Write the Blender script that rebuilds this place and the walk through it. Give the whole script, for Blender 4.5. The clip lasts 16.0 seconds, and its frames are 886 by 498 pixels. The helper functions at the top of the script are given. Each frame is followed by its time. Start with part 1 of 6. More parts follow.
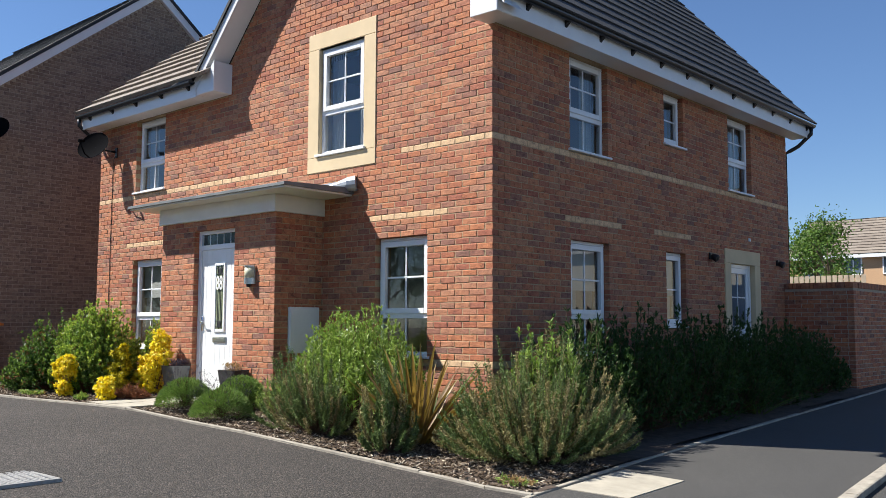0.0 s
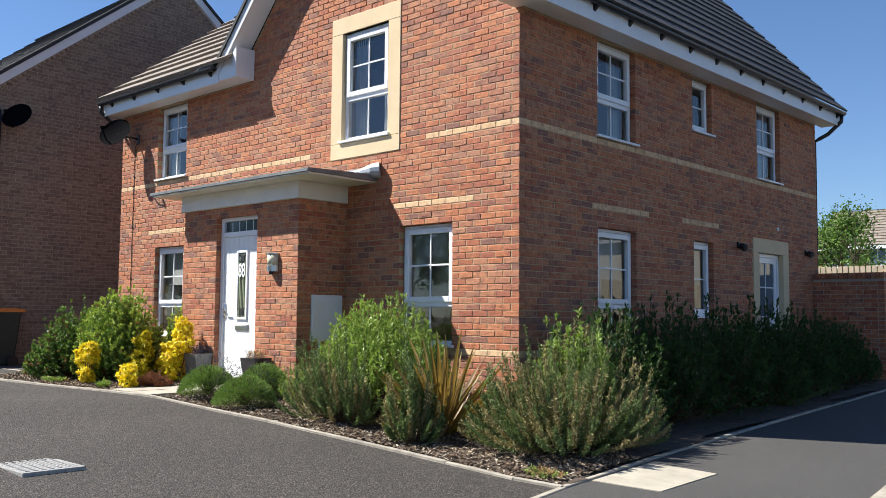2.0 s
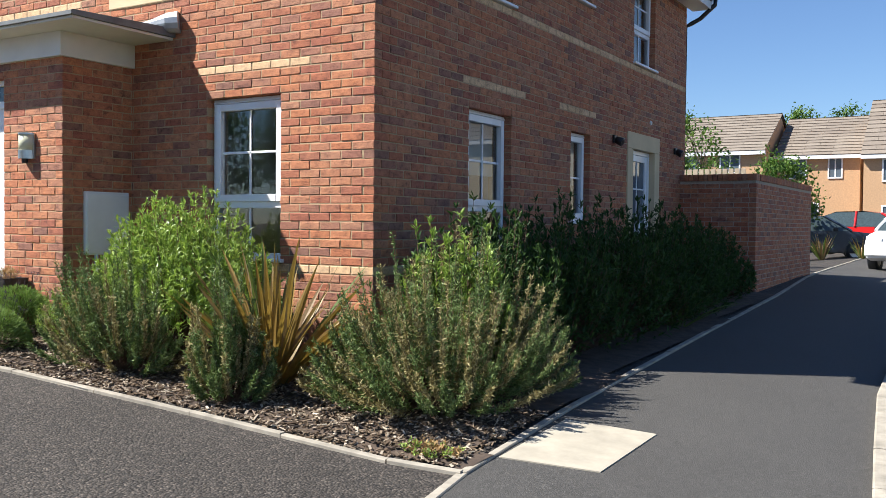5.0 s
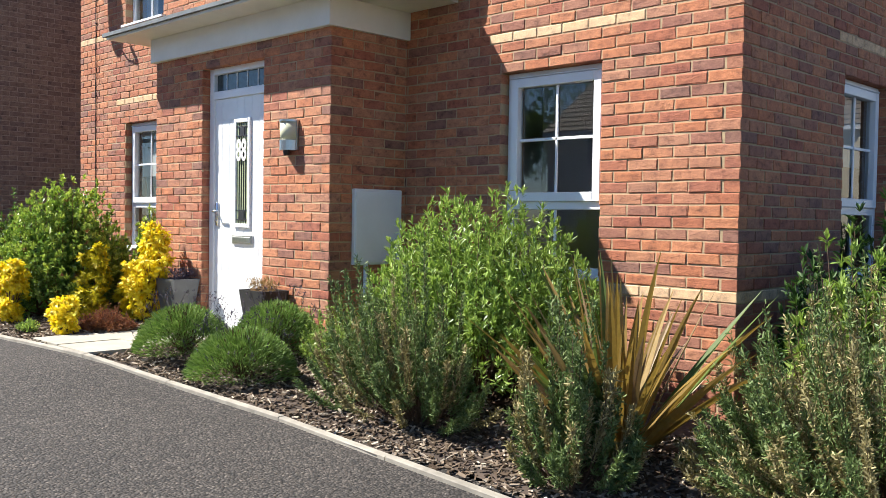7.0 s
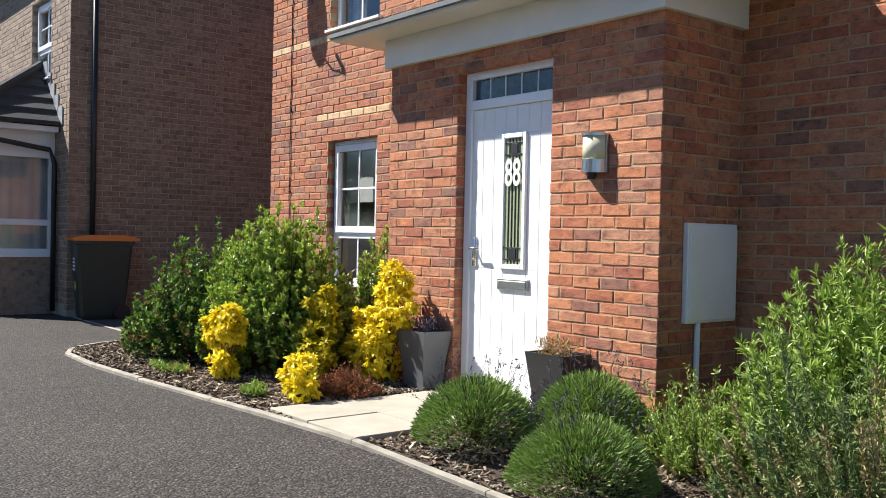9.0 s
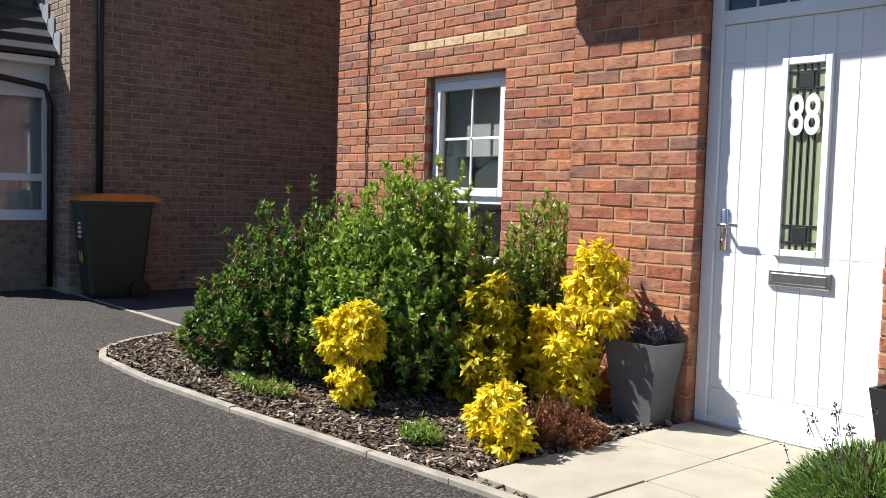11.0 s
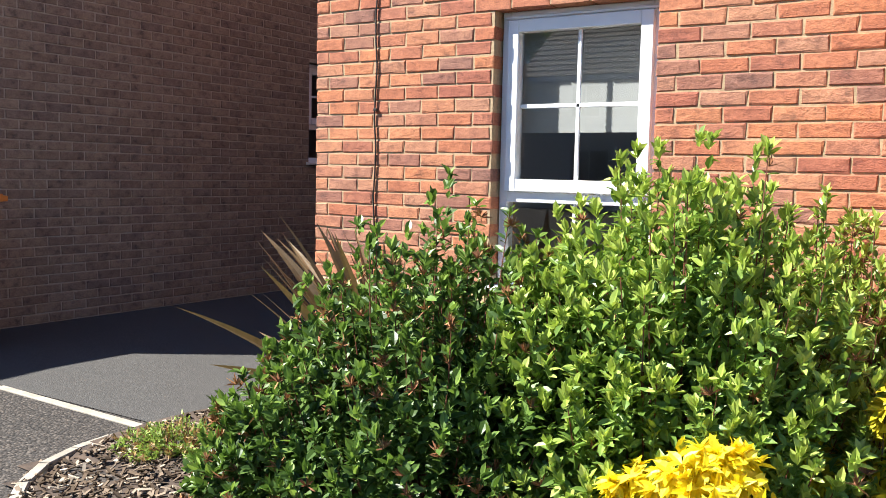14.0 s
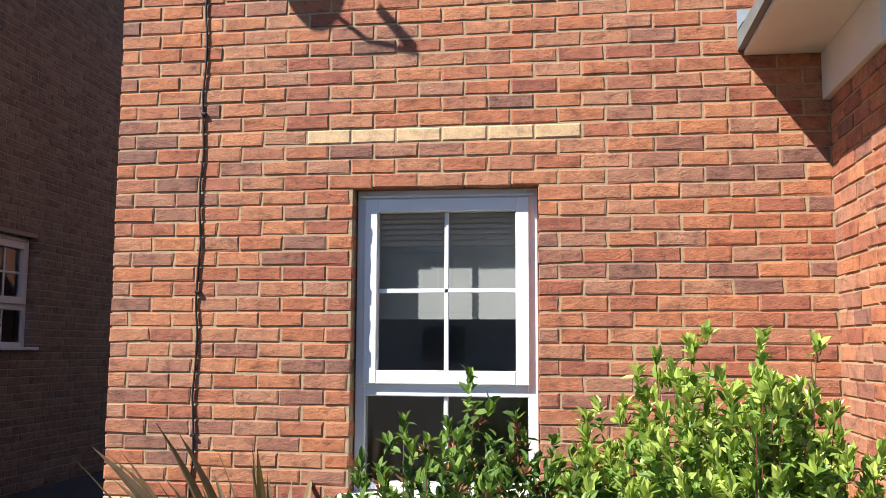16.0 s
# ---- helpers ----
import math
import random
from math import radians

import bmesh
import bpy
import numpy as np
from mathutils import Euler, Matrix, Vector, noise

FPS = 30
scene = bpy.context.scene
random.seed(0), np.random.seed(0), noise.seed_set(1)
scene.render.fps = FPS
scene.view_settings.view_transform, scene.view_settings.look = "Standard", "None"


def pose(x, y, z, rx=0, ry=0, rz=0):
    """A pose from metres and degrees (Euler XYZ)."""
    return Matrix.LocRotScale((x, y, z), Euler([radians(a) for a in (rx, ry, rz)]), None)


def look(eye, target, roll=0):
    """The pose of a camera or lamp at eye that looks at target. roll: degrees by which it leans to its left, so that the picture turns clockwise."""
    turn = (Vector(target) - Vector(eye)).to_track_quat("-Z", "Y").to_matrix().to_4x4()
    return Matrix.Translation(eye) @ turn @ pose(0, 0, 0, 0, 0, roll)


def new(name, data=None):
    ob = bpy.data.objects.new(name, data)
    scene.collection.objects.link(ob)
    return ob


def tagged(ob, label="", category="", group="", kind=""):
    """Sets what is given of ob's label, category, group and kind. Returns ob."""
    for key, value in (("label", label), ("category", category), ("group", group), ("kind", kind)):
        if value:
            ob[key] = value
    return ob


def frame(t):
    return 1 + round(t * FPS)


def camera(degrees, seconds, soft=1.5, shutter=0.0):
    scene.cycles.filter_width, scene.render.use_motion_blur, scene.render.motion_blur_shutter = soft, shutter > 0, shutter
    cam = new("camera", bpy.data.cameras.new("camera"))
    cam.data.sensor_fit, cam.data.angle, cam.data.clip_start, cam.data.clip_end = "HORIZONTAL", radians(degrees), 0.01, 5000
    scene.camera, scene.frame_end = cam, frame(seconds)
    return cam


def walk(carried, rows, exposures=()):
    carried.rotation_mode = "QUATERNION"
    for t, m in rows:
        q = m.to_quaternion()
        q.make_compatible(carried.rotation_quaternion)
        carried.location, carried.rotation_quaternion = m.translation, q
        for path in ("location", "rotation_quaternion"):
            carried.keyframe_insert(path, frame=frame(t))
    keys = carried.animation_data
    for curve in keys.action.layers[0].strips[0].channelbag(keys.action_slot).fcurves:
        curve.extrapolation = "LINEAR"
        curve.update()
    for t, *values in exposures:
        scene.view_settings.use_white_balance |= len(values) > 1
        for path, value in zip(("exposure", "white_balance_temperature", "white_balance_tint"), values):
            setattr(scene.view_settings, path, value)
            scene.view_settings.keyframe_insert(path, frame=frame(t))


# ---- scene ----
EXPOSURES = ((0, 0.92), (3.5, 1.1), (6.0, 1.12), (7.0, 1.27), (8.5, 1.22), (10.0, 0.58), (10.2, 0.62), (12.3, 1.22), (14.5, 1.56), (15.2, 1.42), (16.0, 1.03))
PATH = [
    (0, (6.497, -8.07, 0.989), (5.165, -6.588, 1.16), 0.2),
    (0.5, (6.489, -8.066, 0.993), (5.139, -6.604, 1.188), 0.1),
    (1, (6.5, -8.059, 0.982), (5.138, -6.608, 1.184), 0.2),
    (1.5, (6.472, -8.054, 0.981), (5.095, -6.615, 1.162), 0.2),
    (2, (6.329, -8.012, 0.979), (4.967, -6.555, 1.127), 0.5),
    (2.5, (6.076, -7.859, 0.961), (4.72, -6.393, 1.074), 0.6),
    (3, (5.756, -7.54, 0.97), (4.385, -6.086, 1.055), 0.5),
    (3.5, (5.437, -7.254, 0.961), (4.204, -5.68, 1.021), -0.1),
    (3.7, (5.336, -7.125, 0.955), (4.142, -5.522, 1.005), 0.0),
    (5.8, (3.728, -5.704, 0.977), (2.723, -3.978, 0.893), 0.6),
    (6, (3.553, -5.617, 0.987), (2.498, -3.919, 0.92), 0.3),
    (6.5, (3.13, -5.347, 1.01), (1.863, -3.8, 0.989), 0.6),
    (7, (2.6, -5.179, 1.021), (1.199, -3.754, 0.956), 0.9),
    (7.5, (2.043, -5.122, 1.054), (0.566, -3.775, 1.005), 0.9),
    (8, (1.473, -5.09, 1.091), (-0.045, -3.788, 1.069), 0.5),
    (8.5, (0.944, -5.093, 1.078), (-0.603, -3.825, 1.056), 0.6),
    (9, (0.395, -5.088, 1.132), (-1.161, -3.832, 1.107), 1.2),
    (9.5, (-0.186, -5.057, 1.141), (-1.713, -3.767, 1.088), 0.7),
    (10, (-0.859, -4.93, 1.139), (-2.404, -3.665, 1.03), 1.5),
    (10.2, (-1.11, -4.934, 1.151), (-2.642, -3.654, 1.042), 1.9),
    (12.3, (-3.702, -4.625, 1.198), (-5.057, -3.162, 1.039), -0.5),
    (12.5, (-3.905, -4.584, 1.213), (-5.216, -3.083, 1.042), -0.0),
    (13, (-4.392, -4.422, 1.211), (-5.665, -2.892, 1.013), 1.7),
    (13.5, (-4.886, -4.296, 1.245), (-6.081, -2.705, 1.047), 2.4),
    (14, (-5.366, -4.253, 1.255), (-6.461, -2.588, 1.088), 1.2),
    (14.5, (-5.823, -4.218, 1.222), (-6.73, -2.448, 1.007), 0.1),
    (15, (-6.207, -4.252, 1.295), (-6.821, -2.359, 1.097), -0.2),
    (15.5, (-6.571, -4.248, 1.303), (-6.972, -2.288, 1.301), 1.3),
    (16, (-6.789, -4.32, 1.324), (-7.076, -2.352, 1.544), 0.3),
]
cam = camera(51.6, 16.0, soft=0.75)
walk(cam, [(t, look(eye, aim, roll)) for t, eye, aim, roll in PATH], EXPOSURES)

# ---- light ----
SUN_WAY = Vector((0.53, 0.38, -0.745)).normalized()
world = bpy.data.worlds.new("world")
scene.world = world
world.use_nodes = True
wn = world.node_tree
sky = wn.nodes.new("ShaderNodeTexSky")
sky.sky_type, sky.sun_disc = "NISHITA", False
sky.sun_elevation = math.asin(-SUN_WAY.z)
sky.sun_rotation = math.atan2(-SUN_WAY.x, -SUN_WAY.y)
sky.air_density, sky.dust_density, sky.ozone_density = 1.0, 0.0, 4.0
wn.nodes["Background"].inputs["Strength"].default_value = 0.06
deep = wn.nodes.new("ShaderNodeHueSaturation")
deep.inputs["Saturation"].default_value = 1.0
wn.links.new(sky.outputs[0], deep.inputs["Color"])
cool = wn.nodes.new("ShaderNodeMix")
cool.data_type, cool.blend_type = "RGBA", "MULTIPLY"
cool.inputs[0].default_value = 1.0
cool.inputs[7].default_value = (0.85, 0.96, 1.13, 1)
wn.links.new(deep.outputs[0], cool.inputs[6])
wn.links.new(cool.outputs[2], wn.nodes["Background"].inputs["Color"])
sun = new("sun", bpy.data.lights.new("sun", "SUN"))
sun.data.energy, sun.data.angle, sun.data.color = 5.0, radians(0.53), (1.0, 0.975, 0.92)
sun.matrix_world = look((0, 0, 30), Vector((0, 0, 30)) + SUN_WAY)

# ---- helpers ----
rng = np.random.default_rng(7)


def ramp01(v):
    v = min(1.0, max(0.0, v))
    return v * v * (3 - 2 * v)


def G(x, y):
    """Height of the ground: level by the door, falling to the footway, rising along the side lane."""
    t = x + 4.2
    fall = 0.0 if t <= 0 else 0.058 * t * ramp01(t / 1.5)
    fall = min(fall, 0.62)
    return -fall + 0.026 * min(max(0.0, y + 2.0), 14.0) * ramp01((x + 2.0) / 3.0)


def mesh_of(name, verts, faces, mat, smooth=False):
    me = bpy.data.meshes.new(name)
    if isinstance(verts, np.ndarray):
        verts = verts.tolist()
    if isinstance(faces, np.ndarray):
        faces = faces.tolist()
    me.from_pydata(verts, [], faces)
    for m in (mat if isinstance(mat, (list, tuple)) else [mat]):
        me.materials.append(m)
    if smooth:
        me.polygons.foreach_set("use_smooth", [True] * len(me.polygons))
    me.update()
    return me


class Shape:
    """Collects boxes, prisms, tubes and lathes for one mesh."""

    def __init__(self):
        self.v, self.f = [], []

    def add(self, verts, faces):
        n = len(self.v)
        self.v += [tuple(p) for p in verts]
        self.f += [tuple(i + n for i in f) for f in faces]
        return self

    def box(self, x0, x1, y0, y1, z0, z1, m=None):
        p = [Vector((x, y, z)) for x in (x0, x1) for y in (y0, y1) for z in (z0, z1)]
        if m is not None:
            p = [m @ q for q in p]
        return self.add(p, [(0, 1, 3, 2), (4, 6, 7, 5), (0, 4, 5, 1), (2, 3, 7, 6), (0, 2, 6, 4), (1, 5, 7, 3)])

    def bevel_box(self, x0, x1, y0, y1, z0, z1, b=0.006, m=None):
        bm = bmesh.new()
        bmesh.ops.create_cube(bm, size=1.0)
        for v in bm.verts:
            v.co = Vector((x0 + (v.co.x + 0.5) * (x1 - x0), y0 + (v.co.y + 0.5) * (y1 - y0), z0 + (v.co.z + 0.5) * (z1 - z0)))
        bmesh.ops.bevel(bm, geom=bm.edges[:], offset=b, segments=2, affect="EDGES", profile=0.6)
        bm.verts.index_update()
        p = [(m @ v.co if m is not None else v.co.copy()) for v in bm.verts]
        f = [[v.index for v in q.verts] for q in bm.faces]
        bm.free()
        return self.add(p, f)

    def tube(self, pts, r, n=8, cap=True):
        pts = [Vector(p) for p in pts]
        rr = r if isinstance(r, (list, tuple)) else [r] * len(pts)
        base = len(self.v)
        side = None
        for i, p in enumerate(pts):
            d = (pts[min(i + 1, len(pts) - 1)] - pts[max(i - 1, 0)]).normalized()
            if side is None:
                side = d.orthogonal().normalized()
            side = (side - d * side.dot(d)).normalized()
            up = d.cross(side)
            for k in range(n):
                a = 2 * math.pi * k / n
                self.v.append(tuple(p + (side * math.cos(a) + up * math.sin(a)) * rr[i]))
        for i in range(len(pts) - 1):
            for k in range(n):
                a, b = base + i * n + k, base + i * n + (k + 1) % n
                self.f.append((a, b, b + n, a + n))
        if cap:
            self.f.append(tuple(base + k for k in reversed(range(n))))
            self.f.append(tuple(base + (len(pts) - 1) * n + k for k in range(n)))
        return self

    def lathe(self, profile, n=20, m=None):
        base = len(self.v)
        for r, z in profile:
            for k in range(n):
                a = 2 * math.pi * k / n
                p = Vector((r * math.cos(a), r * math.sin(a), z))
                self.v.append(tuple(m @ p if m is not None else p))
        for i in range(len(profile) - 1):
            for k in range(n):
                a, b = base + i * n + k, base + i * n + (k + 1) % n
                self.f.append((a, b, b + n, a + n))
        return self

    def prism(self, poly, lo, hi, axis="x"):
        """A flat outline pushed along an axis; the outline runs in the other two."""
        n = len(poly)
        place = {"x": lambda a, b, c: (c, a, b), "y": lambda a, b, c: (a, c, b), "z": lambda a, b, c: (a, b, c)}[axis]
        p = [place(a, b, lo) for a, b in poly] + [place(a, b, hi) for a, b in poly]
        f = [tuple(range(n)), tuple(range(2 * n - 1, n - 1, -1))]
        f += [(i, i + n, (i + 1) % n + n, (i + 1) % n) for i in range(n)]
        return self.add(p, f)


def part(name, shape, mat, parent=None, label="", smooth=False):
    """One mesh object, a part of a thing where a parent is given."""
    ob = new(name, mesh_of(name, shape.v, shape.f, mat, smooth))
    ob.parent = parent
    if label:
        ob["label"] = label
    return ob


def thing(name, x, y, z, label, category, group="", kind=""):
    ob = new(name)
    ob.empty_display_size = 0.1
    ob.location = (x, y, z)
    return tagged(ob, label, category, group, kind)


def settle():
    bpy.context.view_layer.update()


# ---- materials ----
def material(name, rough=0.6, metal=0.0):
    m = bpy.data.materials.new(name)
    m.use_nodes = True
    nt = m.node_tree
    b = nt.nodes["Principled BSDF"]
    b.inputs["Roughness"].default_value, b.inputs["Metallic"].default_value = rough, metal
    return m, nt, b


def node(nt, kind, **values):
    n = nt.nodes.new(kind)
    for k, v in values.items():
        n.inputs[k.replace("_", " ")].default_value = v
    return n


def noise_of(nt, scale, detail=4.0, rough=0.55, coord="Object"):
    tc = nt.nodes.new("ShaderNodeTexCoord")
    n = node(nt, "ShaderNodeTexNoise", Scale=scale, Detail=detail, Roughness=rough)
    nt.links.new(tc.outputs[coord], n.inputs["Vector"])
    return n


def ramp_of(nt, source, stops):
    r = nt.nodes.new("ShaderNodeValToRGB")
    e = r.color_ramp.elements
    while len(e) < len(stops):
        e.new(0.5)
    for el, (p, c) in zip(e, stops):
        el.position, el.color = p, (*c, 1)
    nt.links.new(source, r.inputs["Fac"])
    return r


def mixed(nt, a, b, fac, mode="MIX"):
    n = nt.nodes.new("ShaderNodeMix")
    n.data_type, n.blend_type = "RGBA", mode
    for socket, value in ((n.inputs[6], a), (n.inputs[7], b), (n.inputs[0], fac)):
        if isinstance(value, bpy.types.NodeSocket):
            nt.links.new(value, socket)
        else:
            socket.default_value = (*value, 1) if isinstance(value, tuple) else value
    return n.outputs[2]


def bump_of(nt, bsdf, source, strength, distance=0.01):
    b = node(nt, "ShaderNodeBump", Strength=strength, Distance=distance)
    nt.links.new(source, b.inputs["Height"])
    nt.links.new(b.outputs[0], bsdf.inputs["Normal"])
    return b


def plain(name, colour, rough=0.5, metal=0.0, vary=0.12, scale=12.0, bump=0.0, coord="Object"):
    """A paint, plastic or metal with faint blotches and grain."""
    m, nt, b = material(name, rough, metal)
    n = noise_of(nt, scale, 5.0, 0.6, coord)
    lo, hi = tuple(c * (1 - vary) for c in colour), tuple(min(1.0, c * (1 + vary)) for c in colour)
    r = ramp_of(nt, n.outputs["Fac"], [(0.3, lo), (0.7, hi)])
    nt.links.new(r.outputs[0], b.inputs["Base Color"])
    if bump:
        n2 = noise_of(nt, scale * 12, 3.0, 0.6, coord)
        bump_of(nt, b, n2.outputs["Fac"], bump, 0.002)
    return m


def brick_material(name, stops, relief=0.5, crease_share=0.5):
    m, nt, b = material(name, 0.86)
    info = nt.nodes.new("ShaderNodeObjectInfo")
    geo = nt.nodes.new("ShaderNodeNewGeometry")
    s = nt.nodes.new("ShaderNodeMath")
    s.operation = "ADD"
    nt.links.new(info.outputs["Random"], s.inputs[0])
    nt.links.new(geo.outputs["Random Per Island"], s.inputs[1])
    fr = nt.nodes.new("ShaderNodeMath")
    fr.operation = "FRACT"
    nt.links.new(s.outputs[0], fr.inputs[0])
    base = ramp_of(nt, fr.outputs[0], stops)
    base.color_ramp.interpolation = "LINEAR"
    pos = nt.nodes.new("ShaderNodeNewGeometry")
    big = node(nt, "ShaderNodeTexNoise", Scale=11.0, Detail=6.0, Roughness=0.7)
    fine = node(nt, "ShaderNodeTexNoise", Scale=95.0, Detail=4.0, Roughness=0.7)
    stretch = node(nt, "ShaderNodeMapping")
    stretch.inputs["Scale"].default_value = (1.0, 1.0, 1.35)
    nt.links.new(pos.outputs["Position"], stretch.inputs["Vector"])
    for n in (big, fine):
        nt.links.new(stretch.outputs[0], n.inputs["Vector"])
    tone = ramp_of(nt, big.outputs["Fac"], [(0.33, (0.38, 0.38, 0.42)), (0.44, (0.86, 0.82, 0.84)), (0.56, (1.05, 1.05, 1.03)), (0.68, (1.26, 1.26, 1.22))])
    c = mixed(nt, base.outputs[0], tone.outputs[0], 0.85, "MULTIPLY")
    fold = node(nt, "ShaderNodeTexNoise", Scale=16.0, Detail=5.0, Roughness=0.6, Distortion=0.6)
    flat = node(nt, "ShaderNodeMapping")
    flat.inputs["Scale"].default_value = (1.0, 1.0, 2.0)
    nt.links.new(pos.outputs["Position"], flat.inputs["Vector"])
    nt.links.new(flat.outputs[0], fold.inputs["Vector"])
    crease = ramp_of(nt, fold.outputs["Fac"], [(0.36, (0.42, 0.38, 0.38)), (0.43, (1.0, 1.0, 1.0)), (0.6, (1.0, 1.0, 1.0)), (0.7, (1.22, 1.16, 1.1))])
    c = mixed(nt, c, crease.outputs[0], crease_share, "MULTIPLY")
    grain = ramp_of(nt, fine.outputs["Fac"], [(0.32, (0.72, 0.7, 0.7)), (0.6, (1.08, 1.06, 1.04))])
    c = mixed(nt, c, grain.outputs[0], 0.8, "MULTIPLY")
    nt.links.new(c, b.inputs["Base Color"])
    lump = node(nt, "ShaderNodeTexNoise", Scale=34.0, Detail=5.0, Roughness=0.65)
    nt.links.new(stretch.outputs[0], lump.inputs["Vector"])
    first = node(nt, "ShaderNodeBump", Strength=relief, Distance=0.009)
    nt.links.new(lump.outputs["Fac"], first.inputs["Height"])
    third = node(nt, "ShaderNodeBump", Strength=relief, Distance=0.008)
    nt.links.new(fold.outputs["Fac"], third.inputs["Height"])
    nt.links.new(first.outputs[0], third.inputs["Normal"])
    second = bump_of(nt, b, fine.outputs["Fac"], relief, 0.005)
    nt.links.new(third.outputs[0], second.inputs["Normal"])
    return m


RED = brick_material("red_multi_brick", [
    (0.0, (0.40, 0.135, 0.07)), (0.18, (0.50, 0.19, 0.085)), (0.36, (0.45, 0.205, 0.115)), (0.52, (0.35, 0.115, 0.068)),
    (0.68, (0.52, 0.21, 0.10)), (0.8, (0.43, 0.21, 0.125)), (0.92, (0.32, 0.135, 0.088)), (1.0, (0.25, 0.125, 0.09))])
BUFF = brick_material("buff_band_brick", [(0.0, (0.66, 0.45, 0.25)), (0.5, (0.71, 0.49, 0.29)), (1.0, (0.62, 0.41, 0.22))], 0.1, 0.12)
BROWN = brick_material("neighbour_brick", [
    (0.0, (0.25, 0.185, 0.135)), (0.3, (0.31, 0.235, 0.168)), (0.6, (0.335, 0.26, 0.188)), (0.8, (0.245, 0.178, 0.13)),
    (0.92, (0.265, 0.205, 0.155)), (1.0, (0.235, 0.175, 0.138))], 0.35, 0.15)


def mortar_material(name, colour):
    m, nt, b = material(name, 0.95)
    n = noise_of(nt, 60, 5, 0.7)
    r = ramp_of(nt, n.outputs["Fac"], [(0.3, tuple(c * 0.7 for c in colour)), (0.65, colour)])
    nt.links.new(r.outputs[0], b.inputs["Base Color"])
    bump_of(nt, b, n.outputs["Fac"], 0.8, 0.004)
    return m


MORTAR = mortar_material("buff_mortar", (0.47, 0.34, 0.2))
DARK_MORTAR = mortar_material("dark_mortar", (0.47, 0.40, 0.31))
STONE = plain("reconstituted_stone", (0.65, 0.505, 0.31), 0.85, 0, 0.07, 3.0, 0.35)
UPVC = plain("white_upvc", (0.80, 0.81, 0.82), 0.32, 0, 0.03, 4.0)
FASCIA = plain("white_fascia", (0.76, 0.77, 0.78), 0.38, 0, 0.05, 2.0)
DOORPAINT = plain("white_door_paint", (0.80, 0.81, 0.80), 0.35, 0, 0.04, 6.0, 0.08)
LEAD = plain("lead_grey", (0.42, 0.44, 0.46), 0.45, 0.3, 0.25, 6.0, 0.2)
CANOPY_TOP = plain("grey_canopy_skin", (0.16, 0.17, 0.17), 0.6, 0, 0.3, 5.0, 0.2)
CANOPY_WHITE = plain("off_white_canopy", (0.72, 0.70, 0.64), 0.5, 0, 0.08, 2.0)
BLACKPLASTIC = plain("black_gutter_plastic", (0.012, 0.013, 0.016), 0.35, 0, 0.2, 8.0)
DISHBLACK = plain("matt_black_mesh", (0.005, 0.005, 0.006), 0.9)
DISHBLACK.node_tree.nodes["Principled BSDF"].inputs["Specular IOR Level"].default_value = 0.02
CABLE = plain("black_cable", (0.015, 0.013, 0.012), 0.5)
STEEL = plain("brushed_steel", (0.52, 0.52, 0.50), 0.28, 1.0, 0.1, 30.0)
CHROME = plain("satin_chrome", (0.6, 0.6, 0.6), 0.22, 1.0, 0.05, 20.0)
OPAL = plain("cream_opal_plastic", (0.62, 0.60, 0.42), 0.4, 0, 0.06, 10.0)
METERWHITE = plain("grey_white_meter_plastic", (0.78, 0.79, 0.78), 0.45, 0, 0.06, 3.0, 0.1)
LEADCAME = plain("black_lead_came", (0.02, 0.02, 0.02), 0.5)


def tile_material(name, a, b2):
    m, nt, b = material(name, 0.8)
    geo = nt.nodes.new("ShaderNodeNewGeometry")
    r = ramp_of(nt, geo.outputs["Random Per Island"], [(0.0, a), (1.0, b2)])
    n = noise_of(nt, 7, 6, 0.65)
    t = ramp_of(nt, n.outputs["Fac"], [(0.3, (0.75, 0.75, 0.75)), (0.7, (1.15, 1.13, 1.1))])
    nt.links.new(mixed(nt, r.outputs[0], t.outputs[0], 0.8, "MULTIPLY"), b.inputs["Base Color"])
    n2 = noise_of(nt, 120, 4, 0.7)
    bump_of(nt, b, n2.outputs["Fac"], 0.5, 0.004)
    return m


ROOFTILE = tile_material("brown_grey_concrete_tile", (0.19, 0.155, 0.125), (0.25, 0.21, 0.17))
DARKTILE = tile_material("slate_grey_concrete_tile", (0.026, 0.027, 0.03), (0.045, 0.046, 0.05))


